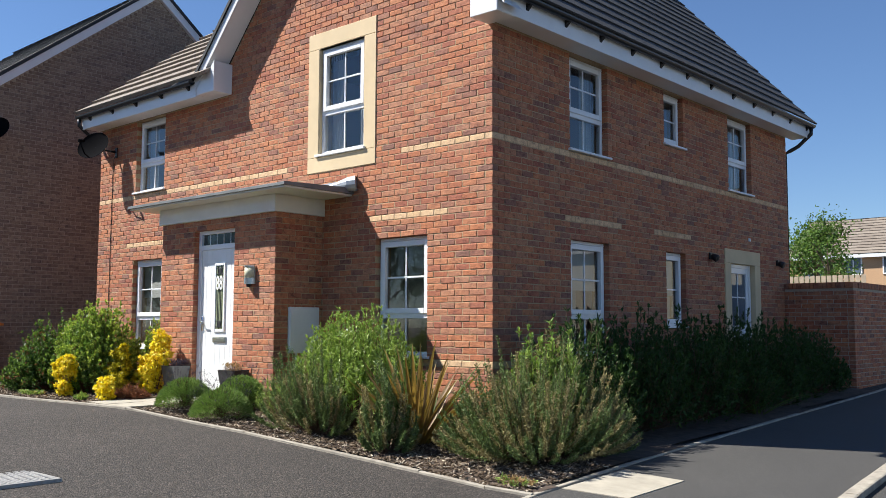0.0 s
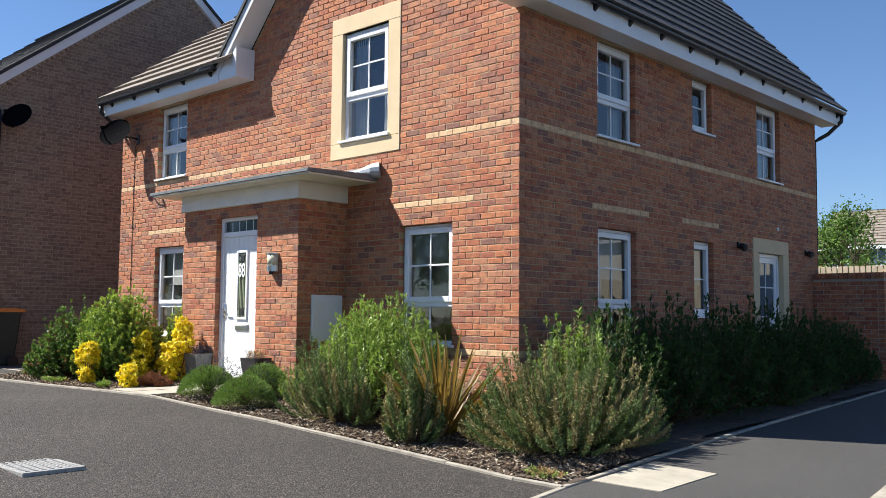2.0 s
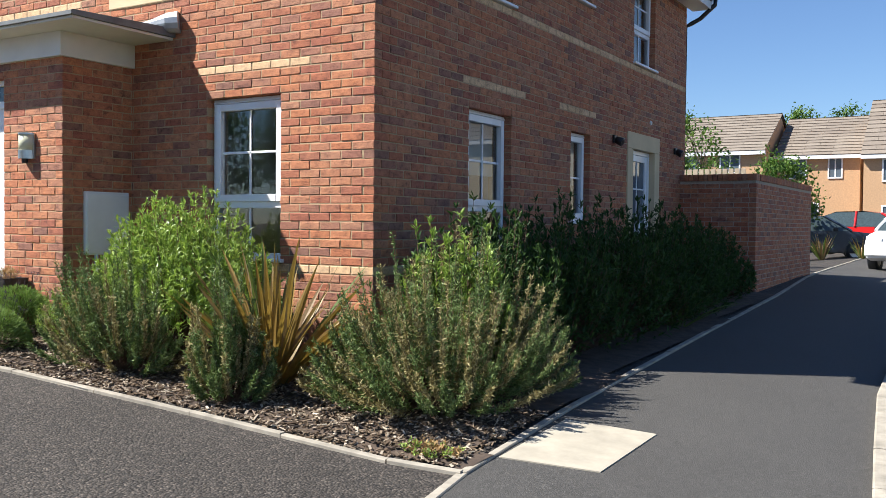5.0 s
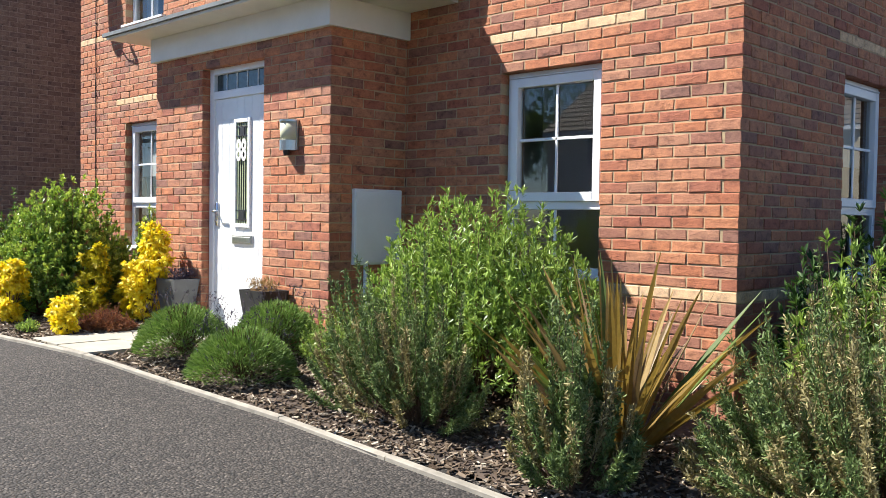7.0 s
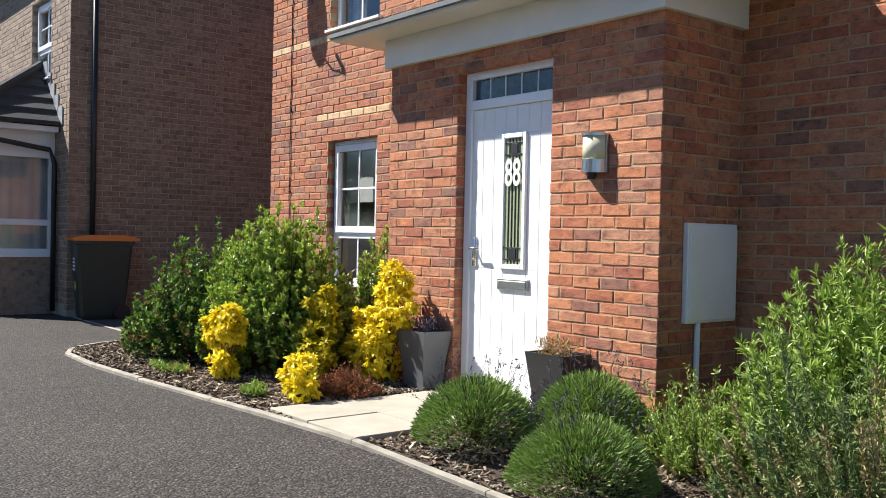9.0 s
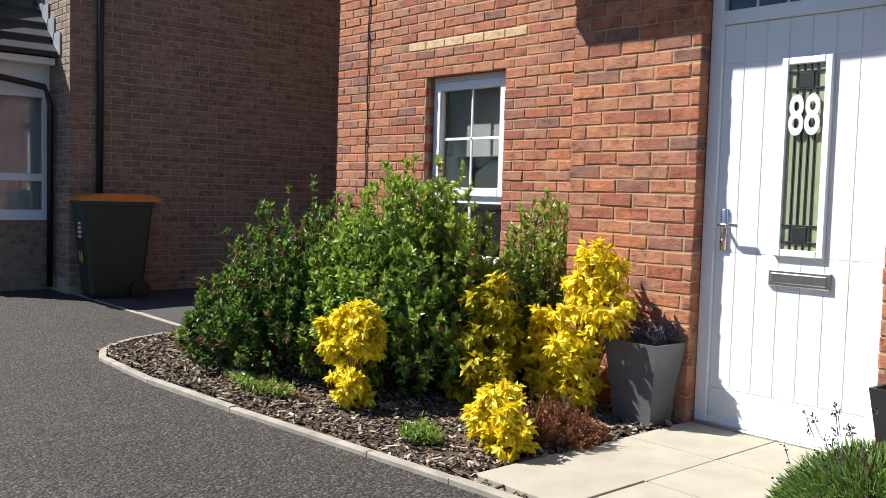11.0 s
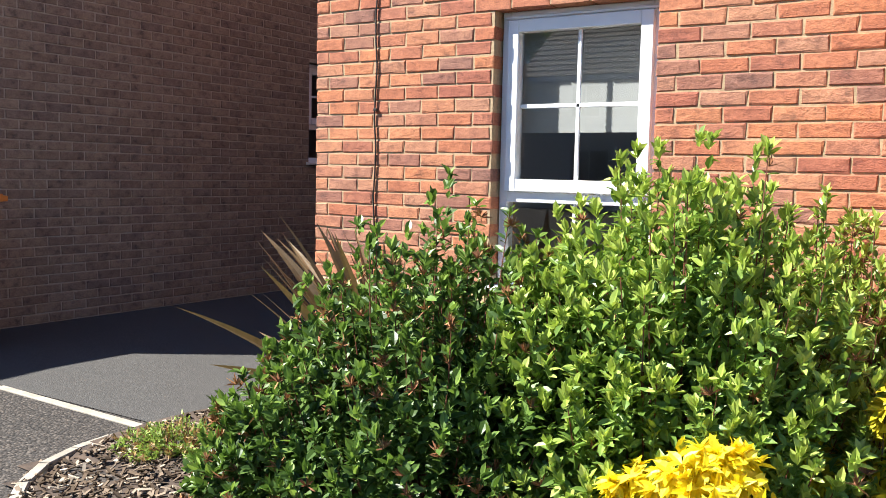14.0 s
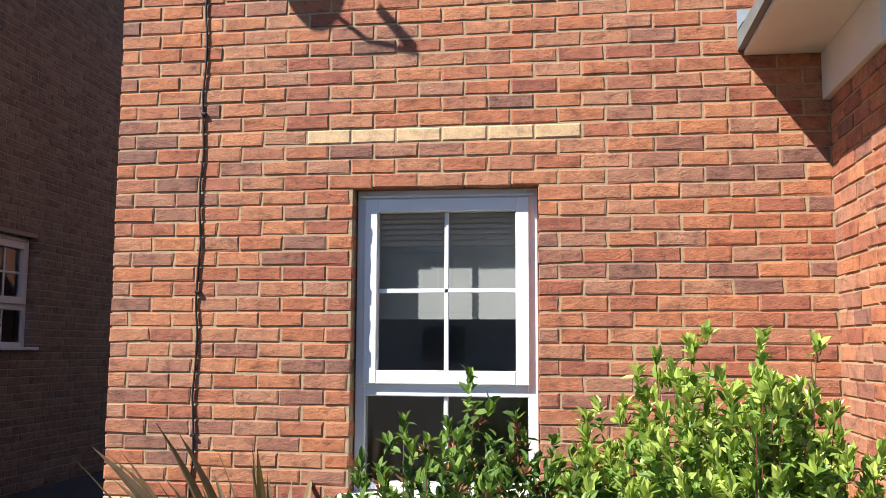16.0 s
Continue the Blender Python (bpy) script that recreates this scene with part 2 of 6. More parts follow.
def tarmac_material(name, dark, light, chip_scale, relief, stain):
    m, nt, b = material(name, 0.88)
    chip = node(nt, "ShaderNodeTexVoronoi", Scale=chip_scale)
    tc = nt.nodes.new("ShaderNodeTexCoord")
    nt.links.new(tc.outputs["Object"], chip.inputs["Vector"])
    sep = nt.nodes.new("ShaderNodeSeparateColor")
    nt.links.new(chip.outputs["Color"], sep.inputs[0])
    c = ramp_of(nt, sep.outputs[0], [(0.0, dark), (0.6, tuple((p + q) / 2 for p, q in zip(dark, light))), (0.93, light), (1.0, tuple(1.5 * p for p in light))])
    edge = ramp_of(nt, chip.outputs["Distance"], [(0.25, (1.0, 1.0, 1.0)), (0.7, (0.2, 0.2, 0.2))])
    col = mixed(nt, c.outputs[0], edge.outputs[0], 0.7, "MULTIPLY")
    big = noise_of(nt, 0.55, 6, 0.62)
    wear = ramp_of(nt, big.outputs["Fac"], [(0.32, (1 - stain, 1 - stain, 1 - stain)), (0.6, (1.0, 1.0, 1.0)), (0.78, (1 + stain, 1 + stain * 0.96, 1 + stain * 0.9))])
    nt.links.new(mixed(nt, col, wear.outputs[0], 1.0, "MULTIPLY"), b.inputs["Base Color"])
    inv = nt.nodes.new("ShaderNodeMath")
    inv.operation = "SUBTRACT"
    inv.inputs[0].default_value = 1.0
    nt.links.new(chip.outputs["Distance"], inv.inputs[1])
    bump_of(nt, b, inv.outputs[0], relief, 0.008)
    return m


TARMAC = tarmac_material("coarse_tarmac", (0.025, 0.020, 0.016), (0.115, 0.095, 0.078), 72, 1.0, 0.2)
SMOOTH_TARMAC = tarmac_material("fine_tarmac", (0.062, 0.058, 0.053), (0.114, 0.107, 0.098), 150, 0.35, 0.13)
CONCRETE = plain("pale_concrete", (0.37, 0.33, 0.26), 0.9, 0, 0.16, 5.0, 0.5)
PAVING = plain("buff_paving_slab", (0.37, 0.335, 0.265), 0.9, 0, 0.12, 4.0, 0.4)
KERBSTONE = plain("kerb_concrete", (0.32, 0.285, 0.23), 0.9, 0, 0.3, 7.0, 0.6)
SOIL = plain("dark_soil", (0.07, 0.048, 0.034), 0.95, 0, 0.5, 9.0, 0.8)
IRON = plain("galvanised_cover", (0.36, 0.35, 0.33), 0.6, 0.4, 0.2, 30.0, 0.4)
BIN_BODY = plain("bin_dark_green_plastic", (0.018, 0.028, 0.024), 0.42, 0, 0.15, 5.0)
BIN_LID = plain("bin_orange_plastic", (0.62, 0.20, 0.03), 0.45, 0, 0.1, 5.0)
WHITEPRINT = plain("white_print", (0.75, 0.75, 0.72), 0.6)
YELLOWPRINT = plain("yellow_print", (0.72, 0.62, 0.12), 0.6)
POT_GREY = plain("grey_planter_glaze", (0.105, 0.108, 0.11), 0.38, 0, 0.12, 6.0, 0.1)
POT_DARK = plain("charcoal_planter", (0.02, 0.02, 0.021), 0.45, 0, 0.15, 6.0, 0.1)
ROOMWALL = plain("room_wall", (0.42, 0.40, 0.37), 0.9, 0, 0.05, 1.0)
BLIND = plain("grey_white_blind", (0.5, 0.5, 0.49), 0.7, 0, 0.04, 6.0)
CURTAIN = plain("pale_curtain", (0.55, 0.57, 0.58), 0.85, 0, 0.1, 5.0)
FARBRICK = plain("far_buff_brick", (0.50, 0.31, 0.175), 0.9, 0, 0.12, 14.0, 0.2)
CREAM = plain("cream_render", (0.72, 0.64, 0.48), 0.9, 0, 0.06, 2.0, 0.2)
TIMBER = plain("weathered_fence_timber", (0.42, 0.34, 0.25), 0.85, 0, 0.2, 6.0, 0.3)


def glass_material(name, tint=(0.86, 0.9, 0.9)):
    m = bpy.data.materials.new(name)
    m.use_nodes = True
    nt = m.node_tree
    out = nt.nodes["Material Output"]
    nt.nodes.remove(nt.nodes["Principled BSDF"])
    clear = node(nt, "ShaderNodeBsdfTransparent")
    clear.inputs["Color"].default_value = (*tint, 1)
    gloss = node(nt, "ShaderNodeBsdfGlossy", Roughness=0.012)
    fres = node(nt, "ShaderNodeFresnel", IOR=1.95)
    mix = nt.nodes.new("ShaderNodeMixShader")
    nt.links.new(fres.outputs[0], mix.inputs[0])
    nt.links.new(clear.outputs[0], mix.inputs[1])
    nt.links.new(gloss.outputs[0], mix.inputs[2])
    nt.links.new(mix.outputs[0], out.inputs["Surface"])
    return m


GLASS = glass_material("window_glass")
OBSCURE = plain("obscured_green_glass", (0.33, 0.37, 0.22), 0.18, 0, 0.12, 25.0)
DARKGLASS = plain("dark_leaded_glass", (0.05, 0.07, 0.075), 0.08, 0, 0.3, 25.0)
BLUEGLASS = plain("far_window_glass", (0.10, 0.13, 0.16), 0.06, 0, 0.2, 2.0)


def leaf_material(name, stops, rough=0.42, sheen=0.25, through_leaf=0.28):
    """Leaves: colour by leaf, a paler glow where light passes through."""
    m, nt, b = material(name, rough)
    geo = nt.nodes.new("ShaderNodeNewGeometry")
    r = ramp_of(nt, geo.outputs["Random Per Island"], stops)
    n = noise_of(nt, 35, 3, 0.6)
    t = ramp_of(nt, n.outputs["Fac"], [(0.3, (0.78, 0.8, 0.75)), (0.7, (1.14, 1.12, 1.1))])
    c = mixed(nt, r.outputs[0], t.outputs[0], 0.8, "MULTIPLY")
    nt.links.new(c, b.inputs["Base Color"])
    b.inputs["Specular IOR Level"].default_value = sheen
    tr = node(nt, "ShaderNodeBsdfTranslucent")
    nt.links.new(mixed(nt, c, (1.25, 1.3, 0.7), 0.6, "MULTIPLY"), tr.inputs["Color"])
    mix = nt.nodes.new("ShaderNodeMixShader")
    mix.inputs[0].default_value = through_leaf
    nt.links.new(b.outputs[0], mix.inputs[1])
    nt.links.new(tr.outputs[0], mix.inputs[2])
    nt.links.new(mix.outputs[0], nt.nodes["Material Output"].inputs["Surface"])
    return m


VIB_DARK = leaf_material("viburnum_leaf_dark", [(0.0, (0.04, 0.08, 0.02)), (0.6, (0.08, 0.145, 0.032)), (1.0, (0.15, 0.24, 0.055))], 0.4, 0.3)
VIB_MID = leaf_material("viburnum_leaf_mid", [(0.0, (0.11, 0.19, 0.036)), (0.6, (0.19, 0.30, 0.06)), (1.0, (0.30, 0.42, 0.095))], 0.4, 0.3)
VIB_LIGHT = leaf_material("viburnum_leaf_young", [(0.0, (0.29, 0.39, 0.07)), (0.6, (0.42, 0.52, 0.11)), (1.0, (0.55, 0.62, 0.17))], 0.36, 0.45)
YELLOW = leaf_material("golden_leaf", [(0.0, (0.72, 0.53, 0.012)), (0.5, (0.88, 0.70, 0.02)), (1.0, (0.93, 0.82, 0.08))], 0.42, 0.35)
# golden leaf again, darkened so the viburnum's shade sits in the colour
YELLOW_SHADED = leaf_material("shaded_golden_leaf", [(0.0, (0.34, 0.29, 0.015)), (0.6, (0.58, 0.48, 0.02)), (1.0, (0.78, 0.65, 0.04))], 0.45)
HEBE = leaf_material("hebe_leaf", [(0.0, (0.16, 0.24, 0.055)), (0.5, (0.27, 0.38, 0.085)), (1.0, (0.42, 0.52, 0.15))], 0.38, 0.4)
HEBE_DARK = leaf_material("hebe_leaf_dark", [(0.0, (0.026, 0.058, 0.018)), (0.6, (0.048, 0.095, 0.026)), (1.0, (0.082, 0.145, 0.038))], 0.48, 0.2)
ROSEMARY = leaf_material("rosemary_needle", [(0.0, (0.075, 0.12, 0.036)), (0.5, (0.135, 0.195, 0.066)), (1.0, (0.24, 0.30, 0.125))], 0.6, 0.2, 0.15)
ROSE_DRY = leaf_material("rosemary_dry", [(0.0, (0.18, 0.15, 0.065)), (0.5, (0.30, 0.255, 0.12)), (1.0, (0.48, 0.41, 0.22))], 0.8, 0.1, 0.1)
LAVENDER = leaf_material("lavender_needle", [(0.0, (0.11, 0.19, 0.045)), (0.5, (0.19, 0.29, 0.075)), (1.0, (0.29, 0.39, 0.14))], 0.6, 0.15, 0.2)
LAV_BUD = leaf_material("lavender_bud", [(0.0, (0.06, 0.05, 0.075)), (1.0, (0.13, 0.11, 0.14))], 0.8, 0.1, 0.05)
PHORM = leaf_material("flax_blade", [(0.0, (0.09, 0.08, 0.025)), (0.4, (0.20, 0.15, 0.04)), (0.75, (0.36, 0.21, 0.06)), (1.0, (0.40, 0.13, 0.045))], 0.4, 0.4, 0.25)
PHORM_BROWN = leaf_material("bronze_flax_blade", [(0.0, (0.09, 0.06, 0.035)), (0.5, (0.19, 0.125, 0.065)), (1.0, (0.38, 0.27, 0.15))], 0.42, 0.4, 0.15)
GREENBLADE = leaf_material("green_blade", [(0.0, (0.05, 0.09, 0.02)), (1.0, (0.16, 0.21, 0.06))], 0.45)
REDBUD = leaf_material("red_bud", [(0.0, (0.22, 0.095, 0.05)), (0.6, (0.34, 0.15, 0.075)), (1.0, (0.40, 0.25, 0.11))], 0.7, 0.2, 0.1)
RUST = leaf_material("rust_heath", [(0.0, (0.14, 0.05, 0.03)), (0.6, (0.27, 0.10, 0.05)), (1.0, (0.33, 0.17, 0.08))], 0.8, 0.1, 0.1)
DRYTWIG = leaf_material("dry_flower", [(0.0, (0.27, 0.16, 0.07)), (1.0, (0.48, 0.33, 0.17))], 0.85, 0.1, 0.15)
TREELEAF = leaf_material("tree_leaf", [(0.0, (0.045, 0.10, 0.02)), (0.5, (0.09, 0.17, 0.03)), (1.0, (0.17, 0.26, 0.06))], 0.55)
BARKCHIP = leaf_material("bark_chip", [(0.0, (0.065, 0.045, 0.031)), (0.48, (0.15, 0.108, 0.076)), (0.8, (0.29, 0.225, 0.168)), (1.0, (0.54, 0.46, 0.365))], 0.9, 0.1, 0.0)
STEM = plain("brown_stem", (0.11, 0.06, 0.035), 0.8, 0, 0.3, 20.0, 0.3)
REDSTEM = plain("reddish_stem", (0.17, 0.055, 0.03), 0.7, 0, 0.3, 20.0, 0.2)
BARK = plain("tree_bark", (0.13, 0.09, 0.06), 0.9, 0, 0.35, 15.0, 0.8)
GRASS = leaf_material("verge_grass", [(0.0, (0.05, 0.1, 0.02)), (1.0, (0.13, 0.2, 0.045))], 0.6)

# ---- bricks ----
COURSE, STRETCH = 0.075, 0.225
LOW = 0.54          # underside of the low buff band
FIRST = -15         # first course, under the ground


def Z(i):
    return LOW + COURSE * i


def cut(span, gaps):
    """What is left of a span once the gaps are taken out."""
    spans = [span]
    for g0, g1 in gaps:
        spans = [s for a, b in spans for s in ((a, min(b, g0)), (max(a, g1), b)) if s[1] - s[0] > 0.03]
    return spans


def coursing(u0, u1, i0, i1, openings, step, ends=None):
    """Bricks (u0, u1, course) in stretcher bond; step(i) is the first joint, ends(i) the row's span."""
    rows = []
    for i in range(i0, i1):
        a, b = ends(i) if ends else (u0, u1)
        gaps = [(o0, o1) for o0, o1, z0, z1 in openings if z0 < Z(i) + 0.05 and z1 > Z(i) + 0.03]
        for s0, s1 in cut((a, b), gaps):
            k = math.floor((s0 - step(i)) / STRETCH)
            while step(i) + k * STRETCH < s1:
                p, q = max(s0, step(i) + k * STRETCH), min(s1, step(i) + (k + 1) * STRETCH - 0.0105)
                if q - p > 0.03:
                    rows.append((p, q, i))
                k += 1
    return rows


QUADS = np.array([(4, 5, 6, 7), (0, 1, 5, 4), (1, 2, 6, 5), (2, 3, 7, 6), (3, 0, 4, 7), (8, 9, 1, 0), (9, 10, 2, 1), (10, 11, 3, 2), (11, 8, 0, 3)])


def brick_points(p, q, z0, z1, depth=0.1025, wild=1.0):
    """One brick in wall space (along, inward, up), with worn, uneven edges."""
    j = rng.normal(0, 0.0021 * wild, (8, 3))
    proud = min(0.0015, max(-0.003, rng.normal(0, 0.0014 * wild)))
    j[:, 1] *= 0.22
    c = 0.0055
    rim = [(p, 0.0034, z0), (q, 0.0034, z0), (q, 0.0034, z1), (p, 0.0034, z1)]
    face = [(p + c, 0, z0 + c), (q - c, 0, z0 + c), (q - c, 0, z1 - c), (p + c, 0, z1 - c)]
    back = [(p, depth, z0), (q, depth, z0), (q, depth, z1), (p, depth, z1)]
    v = np.array(rim + face + back)
    v[:8] += j
    v[:8, 1] += proud
    return v


def lay(parent, rows, place, mat, name="brick", near=None, buff=None, wild=1.0, depth=0.1025):
    """Lay the rows: bricks in the near window of the wall as parts, the rest as one mesh."""
    rest_v, rest_f, bv, bf = [], [], [], []
    shared, made = {}, 0
    for p, q, i in rows:
        z0, z1 = Z(i) - 0.0015, Z(i) + 0.0648
        is_buff = buff is not None and buff((p + q) / 2, i)
        if near and made < 300 and near[0] <= (p + q) / 2 <= near[1] and near[2] <= i <= near[3]:
            key = (round(q - p, 3), is_buff, made % 7)
            if key not in shared:
                w = (q - p) / 2
                pts = np.array([place(*r) for r in brick_points(-w, w, -0.0015, 0.0648, depth, wild * (0.3 if is_buff else 1))]) - np.array(place(0, 0, 0))
                shared[key] = mesh_of(name, pts, QUADS, BUFF if is_buff else mat)
            ob = new(name, shared[key])
            ob.location = place((p + q) / 2, 0, z0)
            ob.parent = parent
            made += 1
            continue
        v, f = (bv, bf) if is_buff else (rest_v, rest_f)
        f.append(QUADS + 12 * len(v))
        v.append(np.array([place(*r) for r in brick_points(p, q, z0, z1, depth, wild * (0.3 if is_buff else 1))]))
    for v, f, m, nm in ((rest_v, rest_f, mat, "brickwork"), (bv, bf, BUFF, "buff_band")):
        if v:
            ob = new(nm, mesh_of(nm, np.concatenate(v), np.concatenate(f), m))
            ob.parent = parent
            ob["kind"] = "stuff"


def wall_body(name, u0, u1, z0, z1, openings, place, mat, label, thick=0.28, inset=0.0048):
    """The wall behind the brick faces, with its openings cut through."""
    us = sorted({u0, u1, *[u for o in openings for u in (o[0] - 0.004, o[1] + 0.004)]})
    zs = sorted({z0, z1, *[z for o in openings for z in (o[2] - 0.004, o[3] + 0.004)]})
    us = [u for u in us if u0 <= u <= u1]
    zs = [z for z in zs if z0 <= z <= z1]
    solid = {}
    for a in range(len(us) - 1):
        for b in range(len(zs) - 1):
            cu, cz = (us[a] + us[a + 1]) / 2, (zs[b] + zs[b + 1]) / 2
            solid[a, b] = not any(o[0] - 0.004 < cu < o[1] + 0.004 and o[2] - 0.004 < cz < o[3] + 0.004 for o in openings)
    v, f, idx = [], [], {}

    def vert(a, b, d):
        if (a, b, d) not in idx:
            idx[a, b, d] = len(v)
            v.append(place(us[a], d, zs[b]))
        return idx[a, b, d]

    for (a, b), s in solid.items():
        if not s:
            continue
        for d in (inset, thick):
            f.append([vert(a, b, d), vert(a + 1, b, d), vert(a + 1, b + 1, d), vert(a, b + 1, d)])
        for (da, db), (p, q) in {(-1, 0): ((a, b), (a, b + 1)), (1, 0): ((a + 1, b), (a + 1, b + 1)), (0, -1): ((a, b), (a + 1, b)), (0, 1): ((a, b + 1), (a + 1, b + 1))}.items():
            if not solid.get((a + da, b + db), False):
                f.append([vert(*p, inset), vert(*q, inset), vert(*q, thick), vert(*p, thick)])
    ob = new(name, mesh_of(name, v, f, mat))
    return tagged(ob, label, "wall", kind="structure")


front = lambda u, d, z: (u, d, z)
side = lambda u, d, z: (-d, u, z)
FRONT_Y = -0.79
porch_front = lambda u, d, z: (u, FRONT_Y + d, z)
porch_right = lambda u, d, z: (-2.94 - d, u, z)
porch_left = lambda u, d, z: (-5.63 + d, u, z)
NX, NY = -11.9, -1.42
near_side = lambda u, d, z: (NX - d, u, z)
near_front = lambda u, d, z: (u, NY + d, z)

LEFT, DEEP, EAVE = -9.1025, 8.67, 4.53
PITCH = 1.1
GABLE_L, RIDGE_X = -5.2, -2.6
# openings: along, along, low, high
W_LEFT = (-7.865, -6.965, Z(1), Z(21))
W_RIGHT = (-1.9125, -1.0125, Z(1), Z(21))
W_UPLEFT = (-7.865, -6.965, Z(36), EAVE - 0.02)
W_STONE = (-3.05, -2.15, 3.30, 4.815)
STONE_OUT = (-3.275, -1.925, 3.09, 5.04)
S1 = (1.5775, 2.4775, Z(1), Z(21))
S2 = (4.04, 4.64, Z(6), Z(21))
SD = (6.2, 7.13, -0.15, 2.06)
SD_OUT = (5.98, 7.35, -0.15, 2.29)
U1 = (1.5775, 2.4775, Z(36), EAVE - 0.02)
U2 = (4.04, 4.64, Z(42), EAVE - 0.02)
U3 = (6.2, 7.1, Z(36), EAVE - 0.02)


ROWS_TO = int((EAVE - LOW) / COURSE)
wf = wall_body("wall_front", LEFT + 0.007, -0.007, Z(FIRST), EAVE, [W_LEFT, W_RIGHT, W_UPLEFT, W_STONE], front, MORTAR, "red multi brick front wall with buff brick bands")
BACKFRONT = [W_LEFT, W_RIGHT, W_UPLEFT, STONE_OUT]
rows = coursing(LEFT, 0, FIRST, ROWS_TO, BACKFRONT, lambda i: 0.0 if i % 2 == 0 else -0.1125, lambda i: (LEFT, 0.0 if i % 2 == 0 else -0.1125 + 0.0))
rows = [(p, (0.0 if q > -0.02 else q) if i % 2 == 0 else min(q, -0.1125), i) for p, q, i in rows]


def gable_rows():
    out = []
    for i in range(ROWS_TO, ROWS_TO + 46):
        z = Z(i) + 0.07
        if z > EAVE + 0.48 + PITCH * 2.6 - 0.15:
            break
        a = GABLE_L + max(0.0, (z - EAVE - 0.48) / PITCH)
        b = 0.0 - max(0.0, (z - EAVE - 0.48) / PITCH)
        if i % 2 and b > -0.02:
            b = -0.1125
        out += coursing(a, b, i, i + 1, [STONE_OUT], lambda k: 0.0 if k % 2 == 0 else -0.1125)
    return out


rows += [(p, 0.0 if q > -0.02 else q, i) for p, q, i in gable_rows()]


def front_buff(u, i):
    return (i == 0) or (i == 24 and (-8.095 < u < -6.74 or -2.1375 < u < -0.7875)) or (i == 35 and (u < -3.66 or u > -1.47))


# the gable's own backing
gb = Shape()
gz = EAVE + 0.47
gb.prism([(GABLE_L, EAVE), (W_STONE[0] - 0.004, EAVE), (W_STONE[0] - 0.004, gz + PITCH * (W_STONE[0] - GABLE_L)), (GABLE_L, gz)], 0.007, 0.2, "y")
gb.prism([(W_STONE[1] + 0.004, EAVE), (-0.007, EAVE), (-0.007, gz), (W_STONE[1] + 0.004, gz + PITCH * (0 - W_STONE[1]))], 0.007, 0.2, "y")
gb.prism([(W_STONE[0] - 0.003, W_STONE[3]), (W_STONE[1] + 0.003, W_STONE[3]), (W_STONE[1] + 0.003, gz + PITCH * 2.15), (RIDGE_X, gz + PITCH * 2.6), (W_STONE[0] - 0.003, gz + PITCH * (W_STONE[0] - GABLE_L))], 0.008, 0.2, "y")
gw = tagged(part("wall_gable", gb, MORTAR), "brick gable of the front wall under the verge", "wall", kind="structure")

SIDE_ROWS = [S1, S2, SD_OUT, U1, U2, U3]
ws = wall_body("wall_side", 0.285, DEEP, Z(FIRST), EAVE + 0.35, [S1, S2, SD, U1, U2, U3], side, MORTAR, "red multi brick side wall in shade with buff bands")
srows = coursing(0, DEEP, FIRST, ROWS_TO, SIDE_ROWS, lambda i: 0.1125 if i % 2 == 0 else 0.0, lambda i: (0.1125 if i % 2 == 0 else 0.0, DEEP))


def side_buff(u, i):
    return i == 35 or i == 0 or (i == 24 and (1.3525 < u < 2.7025 or 3.81 < u < 4.87))


# porch
PL, PR, PTOP = -5.63, -2.94, 2.48
D_OPEN = (-4.79, -3.83, -0.03, 2.36)
PROWS = int((PTOP - LOW) / COURSE) + 1
wp = wall_body("wall_porch_front", PL + 0.007, PR - 0.007, Z(FIRST), PTOP, [D_OPEN], porch_front, MORTAR, "brick porch front around the white door", 0.22)
prow = coursing(PL, PR, FIRST, PROWS, [D_OPEN], lambda i: PL if i % 2 == 0 else PL + 0.1125, lambda i: (PL, PR) if i % 2 == 0 else (PL + 0.1125, PR - 0.1125))
wpr = wall_body("wall_porch_right", FRONT_Y + 0.22, 0.0, Z(FIRST), PTOP, [], porch_right, MORTAR, "shaded brick return of the porch", 0.2)
wpl = wall_body("wall_porch_left", FRONT_Y + 0.22, 0.0, Z(FIRST), PTOP, [], porch_left, MORTAR, "sunlit brick return of the porch", 0.2)
pside = coursing(FRONT_Y, 0.0, FIRST, PROWS, [], lambda i: FRONT_Y + (0.1125 if i % 2 == 0 else 0.0), lambda i: (FRONT_Y + (0.1125 if i % 2 == 0 else 0.0), 0.0))

def lay_all_bricks():
    lay(wf, rows, front, RED, near=(-9.1, -6.1, 0, 24), buff=front_buff)
    lay(ws, srows, side, RED, near=(0.0, 2.0, 8, 36), buff=side_buff)
    lay(wp, prow, porch_front, RED, near=(-5.63, -2.94, 3, 29))
    lay(wpr, pside, porch_right, RED, near=(FRONT_Y, 0.0, -8, 28))
    lay(wpl, pside, porch_left, RED, near=(FRONT_Y, 0.0, -8, 28))
    lay(nside, nrows, near_side, BROWN, near=(0.6, 3.5, 0, 22), wild=0.7)
    lay(nfront, nfrows, near_front, BROWN, near=(-14.0, NX, 30, 44), wild=0.7)
    lay(gwall, gfront, garden_front, RED, near=(0, 2, -6, 16), wild=0.7)
    lay(gwall_lane, glane, garden_lane, RED, near=(8.4, 12.6, 0, 16), wild=0.7)


